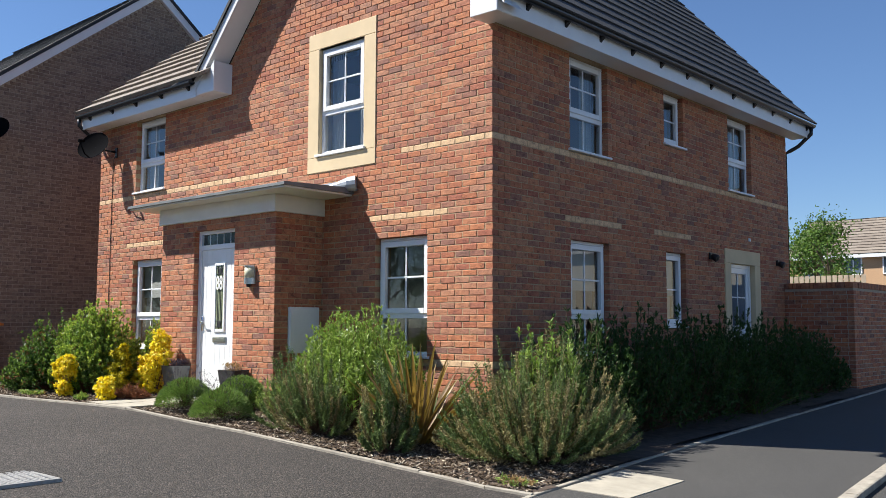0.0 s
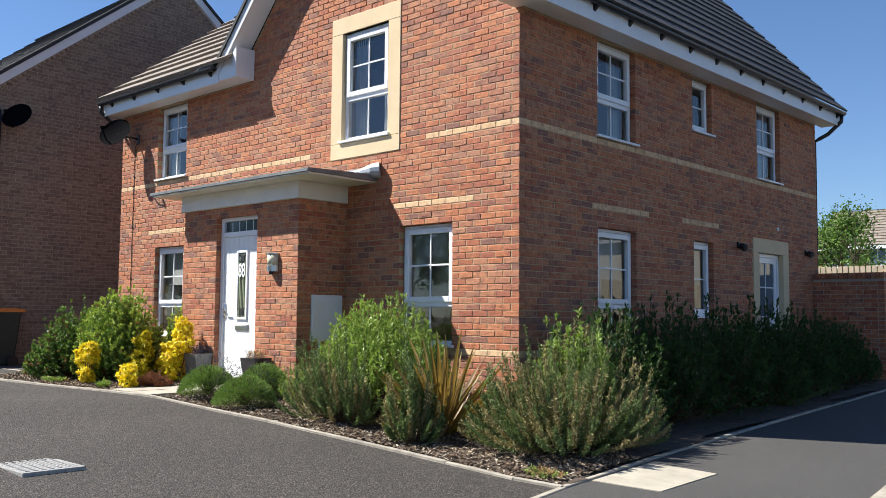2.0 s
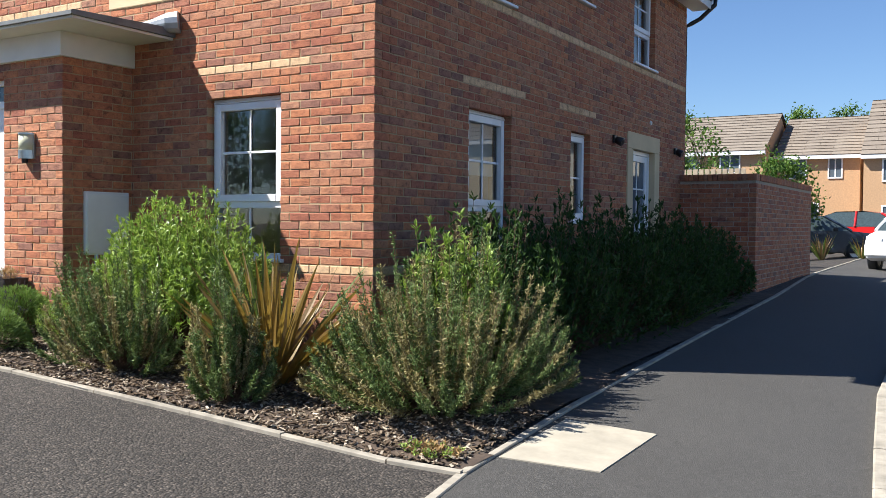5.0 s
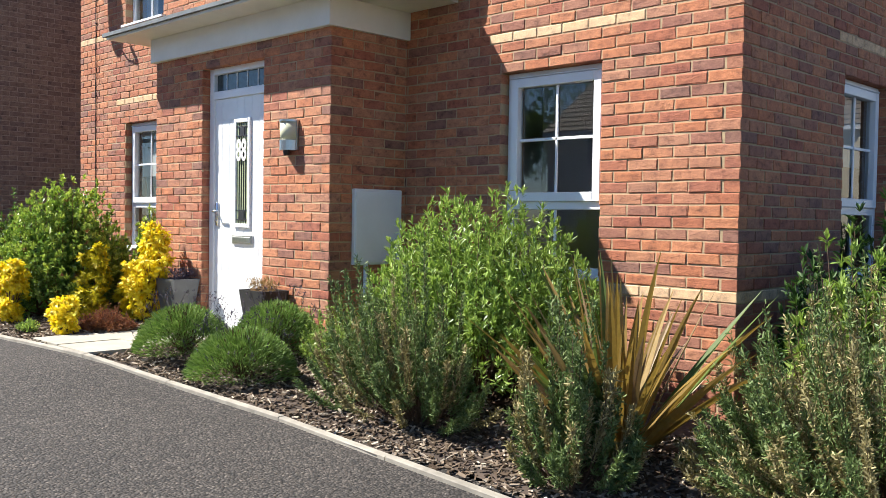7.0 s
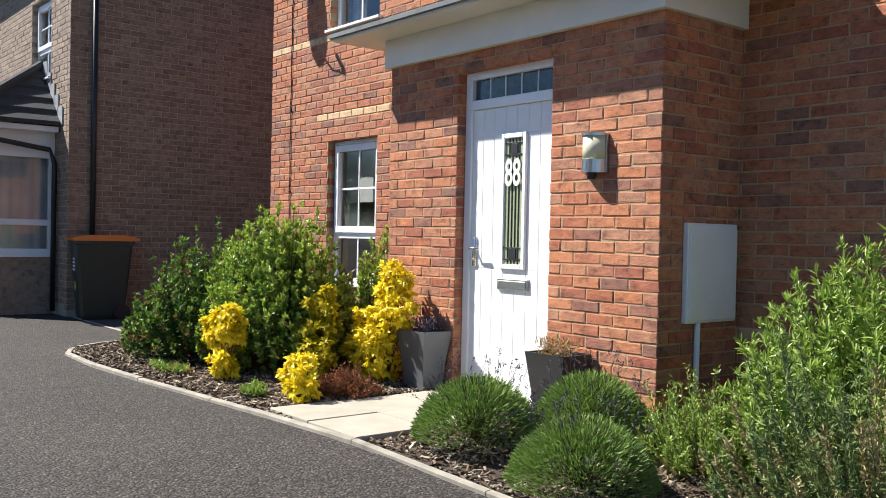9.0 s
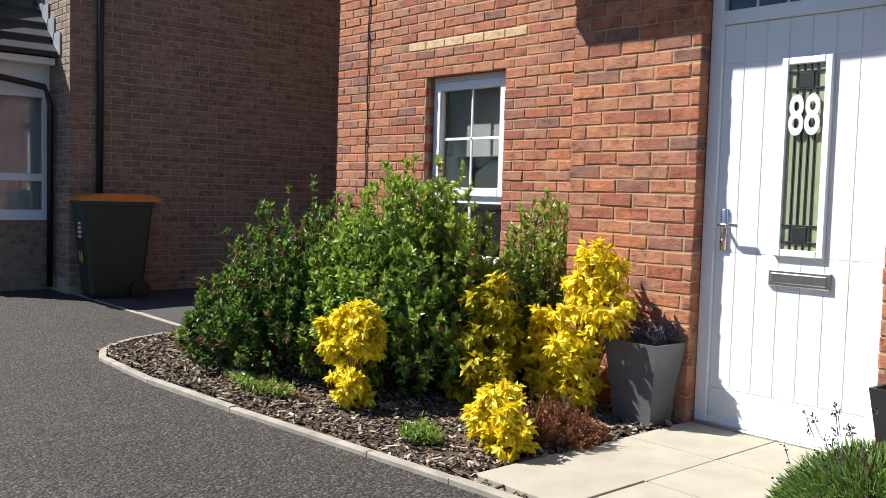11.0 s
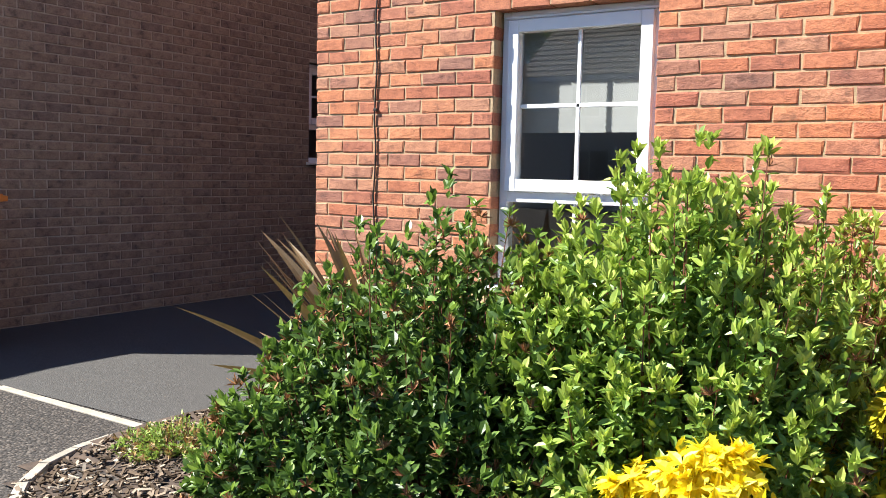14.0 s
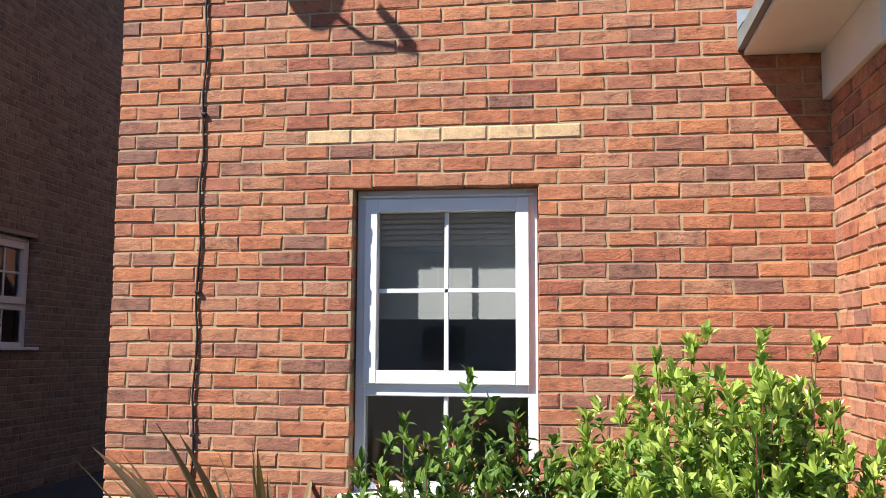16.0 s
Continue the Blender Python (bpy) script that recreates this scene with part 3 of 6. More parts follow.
# ---- windows and doors ----
def bars(shape, place, u0, u1, z0, z1, d0, d1, w):
    """A rectangular frame of four mitred-looking members."""
    for a, b, c, e in ((u0, u0 + w, z0, z1), (u1 - w, u1, z0, z1), (u0 + w, u1 - w, z0, z0 + w), (u0 + w, u1 - w, z1 - w, z1)):
        slab(shape, place, a, b, c, e, d0, d1)


def slab(shape, place, u0, u1, z0, z1, d0, d1, b=0.004):
    p = [place(u, d, z) for u, d, z in ((u0, d0 + b, z0), (u1, d0 + b, z0), (u1, d0 + b, z1), (u0, d0 + b, z1), (u0 + b, d0, z0 + b), (u1 - b, d0, z0 + b), (u1 - b, d0, z1 - b), (u0 + b, d0, z1 - b),
                                        (u0, d1, z0), (u1, d1, z0), (u1, d1, z1), (u0, d1, z1))]
    shape.add(p, [tuple(r) for r in QUADS] + [(8, 11, 10, 9)])


def window(name, o, place, label, rail=0.655, sill=None, cols=2, stone=False, margin=0.6, blind=None, depth=0.085):
    """A white casement over a fixed light, with glazing bars, a sill and the room behind it."""
    u0, u1, z0, z1 = o
    w = thing(name, 0, 0, 0, label, "window", kind="structure")
    d = depth
    fr = Shape()
    bars(fr, place, u0 + 0.004, u1 - 0.004, z0 + 0.03, z1 - 0.004, d, d + 0.07, 0.05)
    zr = z1 - (z1 - z0) * rail if rail else z0 + 0.075
    if rail:
        slab(fr, place, u0 + 0.049, u1 - 0.049, zr - 0.03, zr + 0.03, d, d + 0.07)
    slab(fr, place, u0 + 0.02, u1 - 0.02, z1 - 0.045, z1 - 0.03, d - 0.018, d)
    part("window_frame", fr, UPVC, w)
    ca = Shape()
    bars(ca, place, u0 + 0.045, u1 - 0.045, zr + 0.028 if rail else z0 + 0.07, z1 - 0.05, d - 0.022, d + 0.04, 0.066)
    part("casement", ca, UPVC, w)
    gx0, gx1 = u0 + 0.111, u1 - 0.111
    panes = [(zr + 0.094 if rail else z0 + 0.136, z1 - 0.116, gx0, gx1)]
    if rail:
        panes.append((z0 + 0.075, zr - 0.03, u0 + 0.049, u1 - 0.049))
    for lo, hi, a, b in panes:
        pn = Shape()
        pn.add([place(a - 0.01, d + 0.025, lo - 0.01), place(b + 0.01, d + 0.025, lo - 0.01), place(b + 0.01, d + 0.025, hi + 0.01), place(a - 0.01, d + 0.025, hi + 0.01)], [(0, 1, 2, 3)])
        po = part("pane", pn, GLASS, w)
        po.visible_shadow = False
    br = Shape()
    lo, hi, a, b = panes[0]
    for k in range(1, cols):
        m = a + (b - a) * k / cols
        slab(br, place, m - 0.011, m + 0.011, lo, hi, d + 0.012, d + 0.022, 0.003)
        if rail:
            slab(br, place, m - 0.011, m + 0.011, panes[1][0], panes[1][1], d + 0.012, d + 0.022, 0.003)
    m = (lo + hi) / 2
    slab(br, place, a, b, m - 0.011, m + 0.011, d + 0.012, d + 0.0225, 0.003)
    part("glazing_bar", br, UPVC, w)
    si = Shape()
    e = 0.07 if sill is None else sill
    slab(si, place, u0 - e * 0.6, u1 + e * 0.6, z0 + 0.004, z0 + 0.034, -0.045, d + 0.02)
    part("window_sill", si, UPVC, w)
    room = Shape()
    t = 2.2
    q = [place(u, dd, z) for u, dd, z in ((u0 - margin, d + 0.2, z0 - 0.8), (u1 + margin, d + 0.2, z0 - 0.8), (u1 + margin, d + 0.2, z1 + 0.25), (u0 - margin, d + 0.2, z1 + 0.25),
                                          (u0 - margin, d + t, z0 - 0.8), (u1 + margin, d + t, z0 - 0.8), (u1 + margin, d + t, z1 + 0.25), (u0 - margin, d + t, z1 + 0.25))]
    room.add(q, [(4, 5, 6, 7), (0, 1, 5, 4), (3, 2, 6, 7), (0, 3, 7, 4), (1, 2, 6, 5)])
    part("room_lining", room, ROOMWALL, w)
    if blind == "blind":
        bl = Shape()
        n = 17
        for k in range(n):
            z = z1 - 0.06 - k * 0.034
            bl.add([place(u0 + 0.06, d + 0.11, z), place(u1 - 0.06, d + 0.11, z), place(u1 - 0.06, d + 0.114, z - 0.0335), place(u0 + 0.06, d + 0.114, z - 0.0335)], [(0, 1, 2, 3)])
        part("blind", bl, BLIND, w, "white slatted blind half down")
    if blind == "curtain":
        for a, b in ((u0 + 0.03, u0 + 0.3), (u1 - 0.3, u1 - 0.03)):
            cu = Shape()
            n = 26
            row = [(a + (b - a) * k / n, d + 0.17 + 0.02 * math.sin(k * 1.7)) for k in range(n + 1)]
            cu.add([place(u, dd, z) for z in (z0 - 0.1, z1) for u, dd in row], [(k, k + 1, k + n + 2, k + n + 1) for k in range(n)])
            part("curtain", cu, CURTAIN, w, "pale drawn-back curtain", True)
    return w


window("window_1", W_LEFT, front, "white upvc casement window with a blind, lower front", blind="blind")
window("window_2", W_RIGHT, front, "white upvc casement window with glazing bars, lower front")
window("window_3", W_UPLEFT, front, "white upvc window under the eaves, upper front", rail=0.6, blind="curtain")
window("window_4", W_STONE, front, "white upvc window in a pale stone surround", rail=0.6, blind="curtain", depth=0.05)
# blind is added here; the cream tone is the far house's reflection
window("window_5", S1, side, "white upvc window with an added grey-white blind, lower side", blind="blind")
window("window_6", S2, side, "narrow white upvc window on the side wall", rail=0, cols=1, blind="blind")
window("window_7", U1, side, "white upvc window with curtains, upper side", rail=0.6, blind="curtain")
window("window_8", U2, side, "small white upvc window, upper side", rail=0, cols=1)
window("window_9", U3, side, "white upvc window with curtains under the eaves", rail=0.6, blind="curtain")

surround = thing("stone_surround", -2.6, 0, 3.09, "pale buff stone surround of the upper front window", "stone surround", kind="structure")
for nm, (a, b, c, e) in {"lintel": (-3.275, -1.925, 4.815, 5.04), "stone_jamb": (-3.275, -3.05, 3.30, 4.813), "jamb_stone": (-2.15, -1.925, 3.30, 4.813), "stone_sill": (-3.275, -1.925, 3.09, 3.298)}.items():
    s = Shape()
    slab(s, front, a, b, c, e, -0.012, 0.085, 0.005)
    o = part(nm, s, STONE)
    o.parent, o.matrix_parent_inverse = surround, Matrix.Translation((2.6, 0, -3.09))
door_surround = thing("door_surround", 0, 6.6, 0, "pale stone surround of the side door", "stone surround", kind="structure")
for nm, (a, b, c, e) in {"lintel": (5.98, 7.35, 2.06, 2.29), "stone_jamb": (5.98, 6.2, -0.2, 2.058), "jamb_stone": (7.13, 7.35, -0.2, 2.058)}.items():
    s = Shape()
    slab(s, side, a, b, c, e, -0.012, 0.1, 0.005)
    o = part(nm, s, STONE)
    o.parent, o.matrix_parent_inverse = door_surround, Matrix.Translation((0, -6.6, 0))

sd = thing("door_2", 0, 0, 0, "white half-glazed side door in a stone surround", "door", kind="structure")
s = Shape()
bars(s, side, SD[0] + 0.004, SD[1] - 0.004, -0.1, SD[3] - 0.004, 0.075, 0.14, 0.06)
part("door_frame", s, UPVC, sd)
s = Shape()
bars(s, side, SD[0] + 0.064, SD[1] - 0.064, 0.95, SD[3] - 0.064, 0.09, 0.13, 0.09)
slab(s, side, SD[0] + 0.064, SD[1] - 0.064, 0.0, 0.95, 0.09, 0.13)
part("door_leaf", s, UPVC, sd)
s = Shape()
slab(s, side, 6.655, 6.675, 1.04, 1.9, 0.098, 0.108, 0.003)
slab(s, side, SD[0] + 0.15, SD[1] - 0.15, 1.5, 1.52, 0.098, 0.109, 0.003)
part("glazing_bar", s, UPVC, sd)
s = Shape()
s.add([side(a, 0.11, b) for a, b in ((6.34, 1.03), (6.99, 1.03), (6.99, 1.92), (6.34, 1.92))], [(0, 1, 2, 3)])
part("pane", s, BLUEGLASS, sd)

# front door
DY = FRONT_Y + 0.075
dplace = lambda u, d, z: (u, DY + d, z)
fd = thing("door_1", 0, 0, 0, "white front door with a leaded glass strip and fanlight", "door", kind="structure")
s = Shape()
bars(s, dplace, D_OPEN[0] + 0.003, D_OPEN[1] - 0.003, 0.0, 2.355, 0.0, 0.07, 0.07)
slab(s, dplace, D_OPEN[0] + 0.073, D_OPEN[1] - 0.073, 2.065, 2.135, 0.0, 0.07)
part("door_frame", s, UPVC, fd)
s = Shape()
slab(s, dplace, D_OPEN[0] + 0.075, D_OPEN[1] - 0.075, 2.135, 2.285, 0.035, 0.04, 0.001)
part("fanlight", s, DARKGLASS, fd)
s = Shape()
for k in range(1, 5):
    u = D_OPEN[0] + 0.075 + (D_OPEN[1] - D_OPEN[0] - 0.15) * k / 5
    slab(s, dplace, u - 0.006, u + 0.006, 2.137, 2.284, 0.028, 0.036, 0.002)
part("lead_came", s, METERWHITE, fd)
LU0, LU1 = D_OPEN[0] + 0.074, D_OPEN[1] - 0.074
leaf = Shape()
GU0, GU1, GZ0, GZ1 = -4.39, -4.14, 0.92, 1.87
n = 7
planks = [LU0 + (LU1 - LU0) * k / n for k in range(n + 1)]
for k in range(n):
    a, b = planks[k] + 0.0004, planks[k + 1] - 0.0004
    for z0, z1 in ((0.22, GZ0 - 0.0), (GZ0, GZ1), (GZ1, 2.063)):
        for p, q in cut((a, b), [(GU0, GU1)] if z0 == GZ0 else []):
            slab(leaf, dplace, p, q, z0, z1, 0.018, 0.06, 0.0025)
slab(leaf, dplace, LU0, LU1, 0.05, 0.218, 0.016, 0.06, 0.004)
slab(leaf, dplace, LU0, LU1, 0.06, 2.06, 0.022, 0.058, 0.001)
part("door_leaf", leaf, DOORPAINT, fd)
s = Shape()
bars(s, dplace, GU0, GU1, GZ0, GZ1, -0.002, 0.03, 0.035)
part("glass_frame", s, UPVC, fd)
s = Shape()
slab(s, dplace, GU0 + 0.034, GU1 - 0.034, GZ0 + 0.034, GZ1 - 0.034, 0.012, 0.018, 0.001)
part("pane", s, OBSCURE, fd, "obscured green leaded glass")
s = Shape()
for u in (-0.05, -0.017, 0.017, 0.05):
    slab(s, dplace, -4.265 + u - 0.004, -4.265 + u + 0.004, GZ0 + 0.035, GZ1 - 0.035, 0.006, 0.013, 0.001)
for z in (GZ0 + 0.07, GZ0 + 0.15, GZ1 - 0.07, GZ1 - 0.15):
    slab(s, dplace, GU0 + 0.035, GU1 - 0.035, z - 0.005, z + 0.005, 0.005, 0.0125, 0.001)
for z in (GZ0 + 0.11, GZ1 - 0.11):
    slab(s, dplace, -4.30, -4.23, z - 0.035, z + 0.035, 0.004, 0.012, 0.001)
part("lead_came", s, LEADCAME, fd)


def lettering(body, size, m, mat, parent=None, name="numeral", depth=0.002):
    cu = bpy.data.curves.new(name, "FONT")
    cu.body, cu.size, cu.align_x, cu.align_y, cu.extrude, cu.offset = body, size, "CENTER", "CENTER", depth, size * 0.02
    tmp = new(name, cu)
    settle()
    me = bpy.data.meshes.new_from_object(tmp.evaluated_get(bpy.context.evaluated_depsgraph_get()))
    me.transform(m)
    bpy.data.objects.remove(tmp)
    me.materials.clear()
    me.materials.append(mat)
    ob = new(name, me)
    ob.parent = parent
    return ob


lettering("88", 0.215, Matrix.Translation((-4.265, DY - 0.004, 1.585)) @ Matrix.Rotation(radians(90), 4, "X") @ Matrix.Diagonal((0.74, 1.22, 1, 1)), WHITEPRINT, fd)
s = Shape()
slab(s, dplace, -4.41, -4.10, 0.775, 0.855, 0.0, 0.03, 0.006)
slab(s, dplace, -4.395, -4.115, 0.79, 0.84, -0.008, 0.01, 0.005)
part("letter_plate", s, STEEL, fd, "brushed steel letter plate")
s = Shape()
slab(s, dplace, -4.685, -4.650, 0.93, 1.14, 0.0, 0.03, 0.006)
s.tube([(-4.668, DY + 0.01, 1.06), (-4.668, DY - 0.04, 1.06), (-4.655, DY - 0.045, 1.06), (-4.56, DY - 0.045, 1.058)], 0.009, 8)
s.tube([(-4.668, DY + 0.01, 0.975), (-4.668, DY - 0.006, 0.975)], 0.012, 10)
part("door_handle", s, CHROME, fd, "satin chrome lever handle", True)
s = Shape()
slab(s, dplace, D_OPEN[0] + 0.02, D_OPEN[1] - 0.02, -0.02, 0.04, -0.03, 0.06, 0.005)
part("threshold", s, STEEL, fd, "aluminium threshold strip")

# ---- canopy ----
can = thing("porch_canopy", -4.3, 0, 2.7, "off-white flat door canopy with a grey top", "canopy", kind="")
s = Shape()
s.bevel_box(-5.66, -2.9, FRONT_Y - 0.05, 0.0, 2.475, 2.70, 0.006)
o1 = part("fascia_box", s, CANOPY_WHITE)
s = Shape()
s.bevel_box(-6.0, -2.36, -1.12, -0.004, 2.70, 2.725, 0.004)
o2 = part("soffit_board", s, CANOPY_WHITE)
s = Shape()
s.prism([(-1.15, 2.725), (-1.15, 2.758), (-1.13, 2.766), (-0.003, 2.81), (-0.003, 2.726)], -6.03, -2.33, "x")
o3 = part("canopy_top", s, CANOPY_TOP)
s = Shape()
s.add([(-6.03, -0.012, 2.82), (-2.30, -0.012, 2.82), (-2.30, -0.012, 2.92), (-6.03, -0.012, 2.92), (-6.03, -0.16, 2.812), (-2.30, -0.16, 2.812)], [(0, 1, 2, 3), (0, 4, 5, 1)])
s.tube([(-2.75, -0.2, 2.815), (-2.5, -0.13, 2.835), (-2.34, -0.08, 2.85), (-2.26, -0.02, 2.86)], [0.014, 0.055, 0.095, 0.105], 12)
o4 = part("lead_flashing", s, LEAD)
for o in (o1, o2, o3, o4):
    o.parent, o.matrix_parent_inverse = can, Matrix.Translation((4.3, 0, -2.7))

# ---- roof ----
def slope_tiles(shape, eave_a, eave_b, up, run, courses, lift=0.028, tile=0.33):
    """Stepped tile courses from an eave line (two ends) up a slope vector of given length."""
    ea, eb, up = Vector(eave_a), Vector(eave_b), Vector(up).normalized()
    along = (eb - ea)
    nrm = along.cross(up).normalized()
    if nrm.z < 0:
        nrm = -nrm
    step = run / courses
    count = max(1, int(along.length / tile))
    for c in range(courses):
        s0, s1 = c * step, (c + 1) * step + 0.06
        for k in range(count):
            off = 0.5 if c % 2 else 0.0
            t0, t1 = max(0, (k - off) / count), min(1, (k + 1 - off) / count - 0.012 / along.length)
            if k == count - 1:
                t1 = 1.0
            if t1 <= t0:
                continue
            a0, a1 = ea + along * t0, ea + along * t1
            hi, lo = nrm * lift, nrm * 0.006
            p = [a0 + up * s0 + hi, a1 + up * s0 + hi, a1 + up * s1 + lo, a0 + up * s1 + lo, a0 + up * s0, a1 + up * s0]
            shape.add(p, [(0, 1, 2, 3), (4, 5, 1, 0), (4, 0, 3), (5, 2, 1)])


hr = thing("house_roof", -4.5, 4, EAVE, "brown-grey concrete tiled roof with black gutters and white fascias", "roof", kind="structure")
ROOFZ = EAVE + 0.24
RH = ROOFZ + PITCH * 3.0


def roof_part(name, shape, mat, label="", smooth=False):
    o = part(name, shape, mat, None, label, smooth)
    o.parent, o.matrix_parent_inverse = hr, Matrix.Translation((4.5, -4, -EAVE))
    return o


s = Shape()
slope_tiles(s, (0.44, -0.36, ROOFZ), (0.44, 9.03, ROOFZ), (-1, 0, PITCH), 3.04 * math.hypot(1, PITCH), 14, 0.03)
roof_part("roof_slope", s, DARKTILE, "dark tiled slope over the side wall")
s = Shape()
slope_tiles(s, (-5.64, -0.36, ROOFZ), (-5.64, 4.5, ROOFZ), (1, 0, PITCH), 3.04 * math.hypot(1, PITCH), 14, 0.03)
roof_part("roof_slope", s, DARKTILE)
s = Shape()
LP = 0.78
slope_tiles(s, (-9.22, -0.44, ROOFZ + 0.0), (-5.2, -0.44, ROOFZ + 0.0), (0, 1, LP), 4.7 * math.hypot(1, LP), 15, 0.055)
roof_part("roof_slope", s, ROOFTILE, "sunlit brown-grey tiled slope")
s = Shape()
slope_tiles(s, (-9.22, 9.0, ROOFZ), (-5.2, 9.0, ROOFZ), (0, -1, LP), 4.7 * math.hypot(1, LP), 15, 0.03)
roof_part("roof_slope", s, ROOFTILE)
s = Shape()
s.tube([(-2.6, -0.36, RH + 0.02), (-2.6, 9.0, RH + 0.02)], 0.12, 10)
s.tube([(-9.2, 4.28, ROOFZ + LP * 4.7), (-2.6, 4.28, ROOFZ + LP * 4.7)], 0.12, 10)
roof_part("ridge_tiles", s, DARKTILE)
# closed underside of the roof
s = Shape()
s.prism([(0.3, ROOFZ - 0.1), (-2.6, RH - 0.1), (-5.5, ROOFZ - 0.1)], 0.21, 8.9, "y")
s.prism([(0.2, ROOFZ - 0.15), (4.28, ROOFZ + LP * 4.4), (8.5, ROOFZ - 0.15)], -9.05, -5.0, "x")
roof_part("roof_deck", s, BLACKPLASTIC)
# verge boards of the front gable
for sgn, x_eave in ((1, -5.64), (-1, 0.44)):
    s = Shape()
    a = Vector((x_eave, -0.34, ROOFZ - 0.02))
    b = Vector((-2.6, -0.34, RH - 0.02))
    dn = Vector((0, 0, -0.2))
    s.add([a, b, b + dn, a + dn, a + Vector((0, 0.02, 0)), b + Vector((0, 0.02, 0)), b + dn + Vector((0, 0.02, 0)), a + dn + Vector((0, 0.02, 0))],
          [(0, 1, 2, 3), (7, 6, 5, 4), (3, 2, 6, 7), (0, 4, 5, 1)])
    roof_part("bargeboard", s, FASCIA, "white bargeboard")
    s = Shape()
    s.add([a + dn, b + dn, b + dn + Vector((0, 0.34, 0)), a + dn + Vector((0, 0.34, 0))], [(0, 1, 2, 3)])
    roof_part("verge_soffit", s, FASCIA)
    s = Shape()
    up = Vector((0, 0, 0.06))
    s.add([a + up + Vector((0, -0.03, 0)), b + up + Vector((0, -0.03, 0)), b + Vector((0, -0.03, -0.02)), a + Vector((0, -0.03, -0.02)), a + up + Vector((0, 0.1, 0)), b + up + Vector((0, 0.1, 0))], [(0, 1, 2, 3), (0, 4, 5, 1)])
    roof_part("verge_trim", s, DARKTILE, "dark grey verge trim")
s = Shape()
s.bevel_box(-5.55, -5.11, -0.33, 0.0, EAVE - 0.0, EAVE + 0.3, 0.006)
s.add([(-5.11, -0.33, EAVE + 0.29), (-5.11, 0, EAVE + 0.29), (-5.11, 0, EAVE + 0.46), (-5.11, -0.33, EAVE + 0.46), (-5.3, -0.33, EAVE + 0.29), (-5.3, 0, EAVE + 0.29)], [(0, 1, 2, 3), (0, 3, 4), (1, 5, 2), (3, 2, 5, 4)])
roof_part("box_end", s, FASCIA, "white boxed eave end")
s = Shape()
s.bevel_box(-0.06, 0.33, -0.33, 0.0, EAVE - 0.03, EAVE + 0.3, 0.006)
roof_part("box_end", s, FASCIA, "white boxed eave end")
s = Shape()
s.bevel_box(0.0, 0.33, 0.002, 8.98, EAVE, EAVE + 0.02, 0.003)
s.bevel_box(0.312, 0.336, -0.325, 8.98, EAVE - 0.022, EAVE + 0.21, 0.004)
roof_part("side_eave", s, FASCIA, "white fascia and soffit along the side")
s = Shape()
s.bevel_box(-9.2, -5.56, -0.33, 0.0, EAVE, EAVE + 0.02, 0.003)
s.bevel_box(-9.2, -5.56, -0.336, -0.312, EAVE - 0.022, EAVE + 0.2, 0.004)
roof_part("front_eave", s, FASCIA, "white fascia and soffit over the upper window")


def gutter(shape, a, b, out):
    a, b, out = Vector(a), Vector(b), Vector(out)
    prof = [(math.cos(t) * 0.056, math.sin(t) * 0.056) for t in [math.pi + math.pi * k / 8 for k in range(9)]]
    n = len(prof)
    shape.add([p + out * u + Vector((0, 0, w)) for p in (a, b) for u, w in prof], [(k, k + 1, k + 1 + n, k + n) for k in range(n - 1)])
    shape.add([p + out * u * 0.9 + Vector((0, 0, w * 0.9)) for p in (a, b) for u, w in prof], [(k + 1, k, k + n, k + 1 + n) for k in range(n - 1)])


s = Shape()
gutter(s, (0.395, -0.33, EAVE + 0.22), (0.395, 9.0, EAVE + 0.22), (1, 0, 0))
roof_part("gutter", s, BLACKPLASTIC, "black half-round gutter")
s = Shape()
gutter(s, (-9.24, -0.395, EAVE + 0.21), (-5.6, -0.395, EAVE + 0.21), (0, 1, 0))
roof_part("gutter", s, BLACKPLASTIC, "black half-round gutter")
for k in range(12):
    s = Shape()
    y = 0.2 + k * 0.78
    s.prism([(0.336, EAVE + 0.1), (0.40, EAVE + 0.165), (0.336, EAVE + 0.2)], y, y + 0.05, "y")
    roof_part("gutter_bracket", s, BLACKPLASTIC)
for k in range(5):
    s = Shape()
    x = -8.9 + k * 0.78
    s.prism([(-0.336, EAVE + 0.1), (-0.40, EAVE + 0.155), (-0.336, EAVE + 0.19)], x, x + 0.05, "x")
    roof_part("gutter_bracket", s, BLACKPLASTIC)
s = Shape()
s.tube([(-9.2, -0.395, EAVE + 0.16), (-9.2, -0.39, EAVE + 0.05), (-9.2, -0.2, EAVE - 0.1), (-9.17, 0.2, EAVE - 0.3), (-9.17, 0.25, -0.1)], 0.034, 10)
roof_part("downpipe", s, BLACKPLASTIC, "black plastic downpipe", True)
s = Shape()
s.tube([(0.395, 8.9, EAVE + 0.17), (0.39, 8.9, EAVE + 0.05), (0.16, 8.86, EAVE - 0.16), (0.03, 8.8, EAVE - 0.24), (-0.05, 8.75, EAVE - 0.3), (-0.06, 8.73, 0.0)], 0.036, 10)
roof_part("downpipe", s, BLACKPLASTIC, "black plastic downpipe", True)
# plain walls that close the house behind
s = Shape()
s.box(LEFT, -0.01, DEEP - 0.2, DEEP, -0.6, EAVE + 0.3)
s.box(LEFT, LEFT + 0.2, 0.29, DEEP - 0.2, -0.6, EAVE + 0.3)
tagged(part("wall_back", s, RED), "plain brick back walls of the house", "wall", kind="structure")

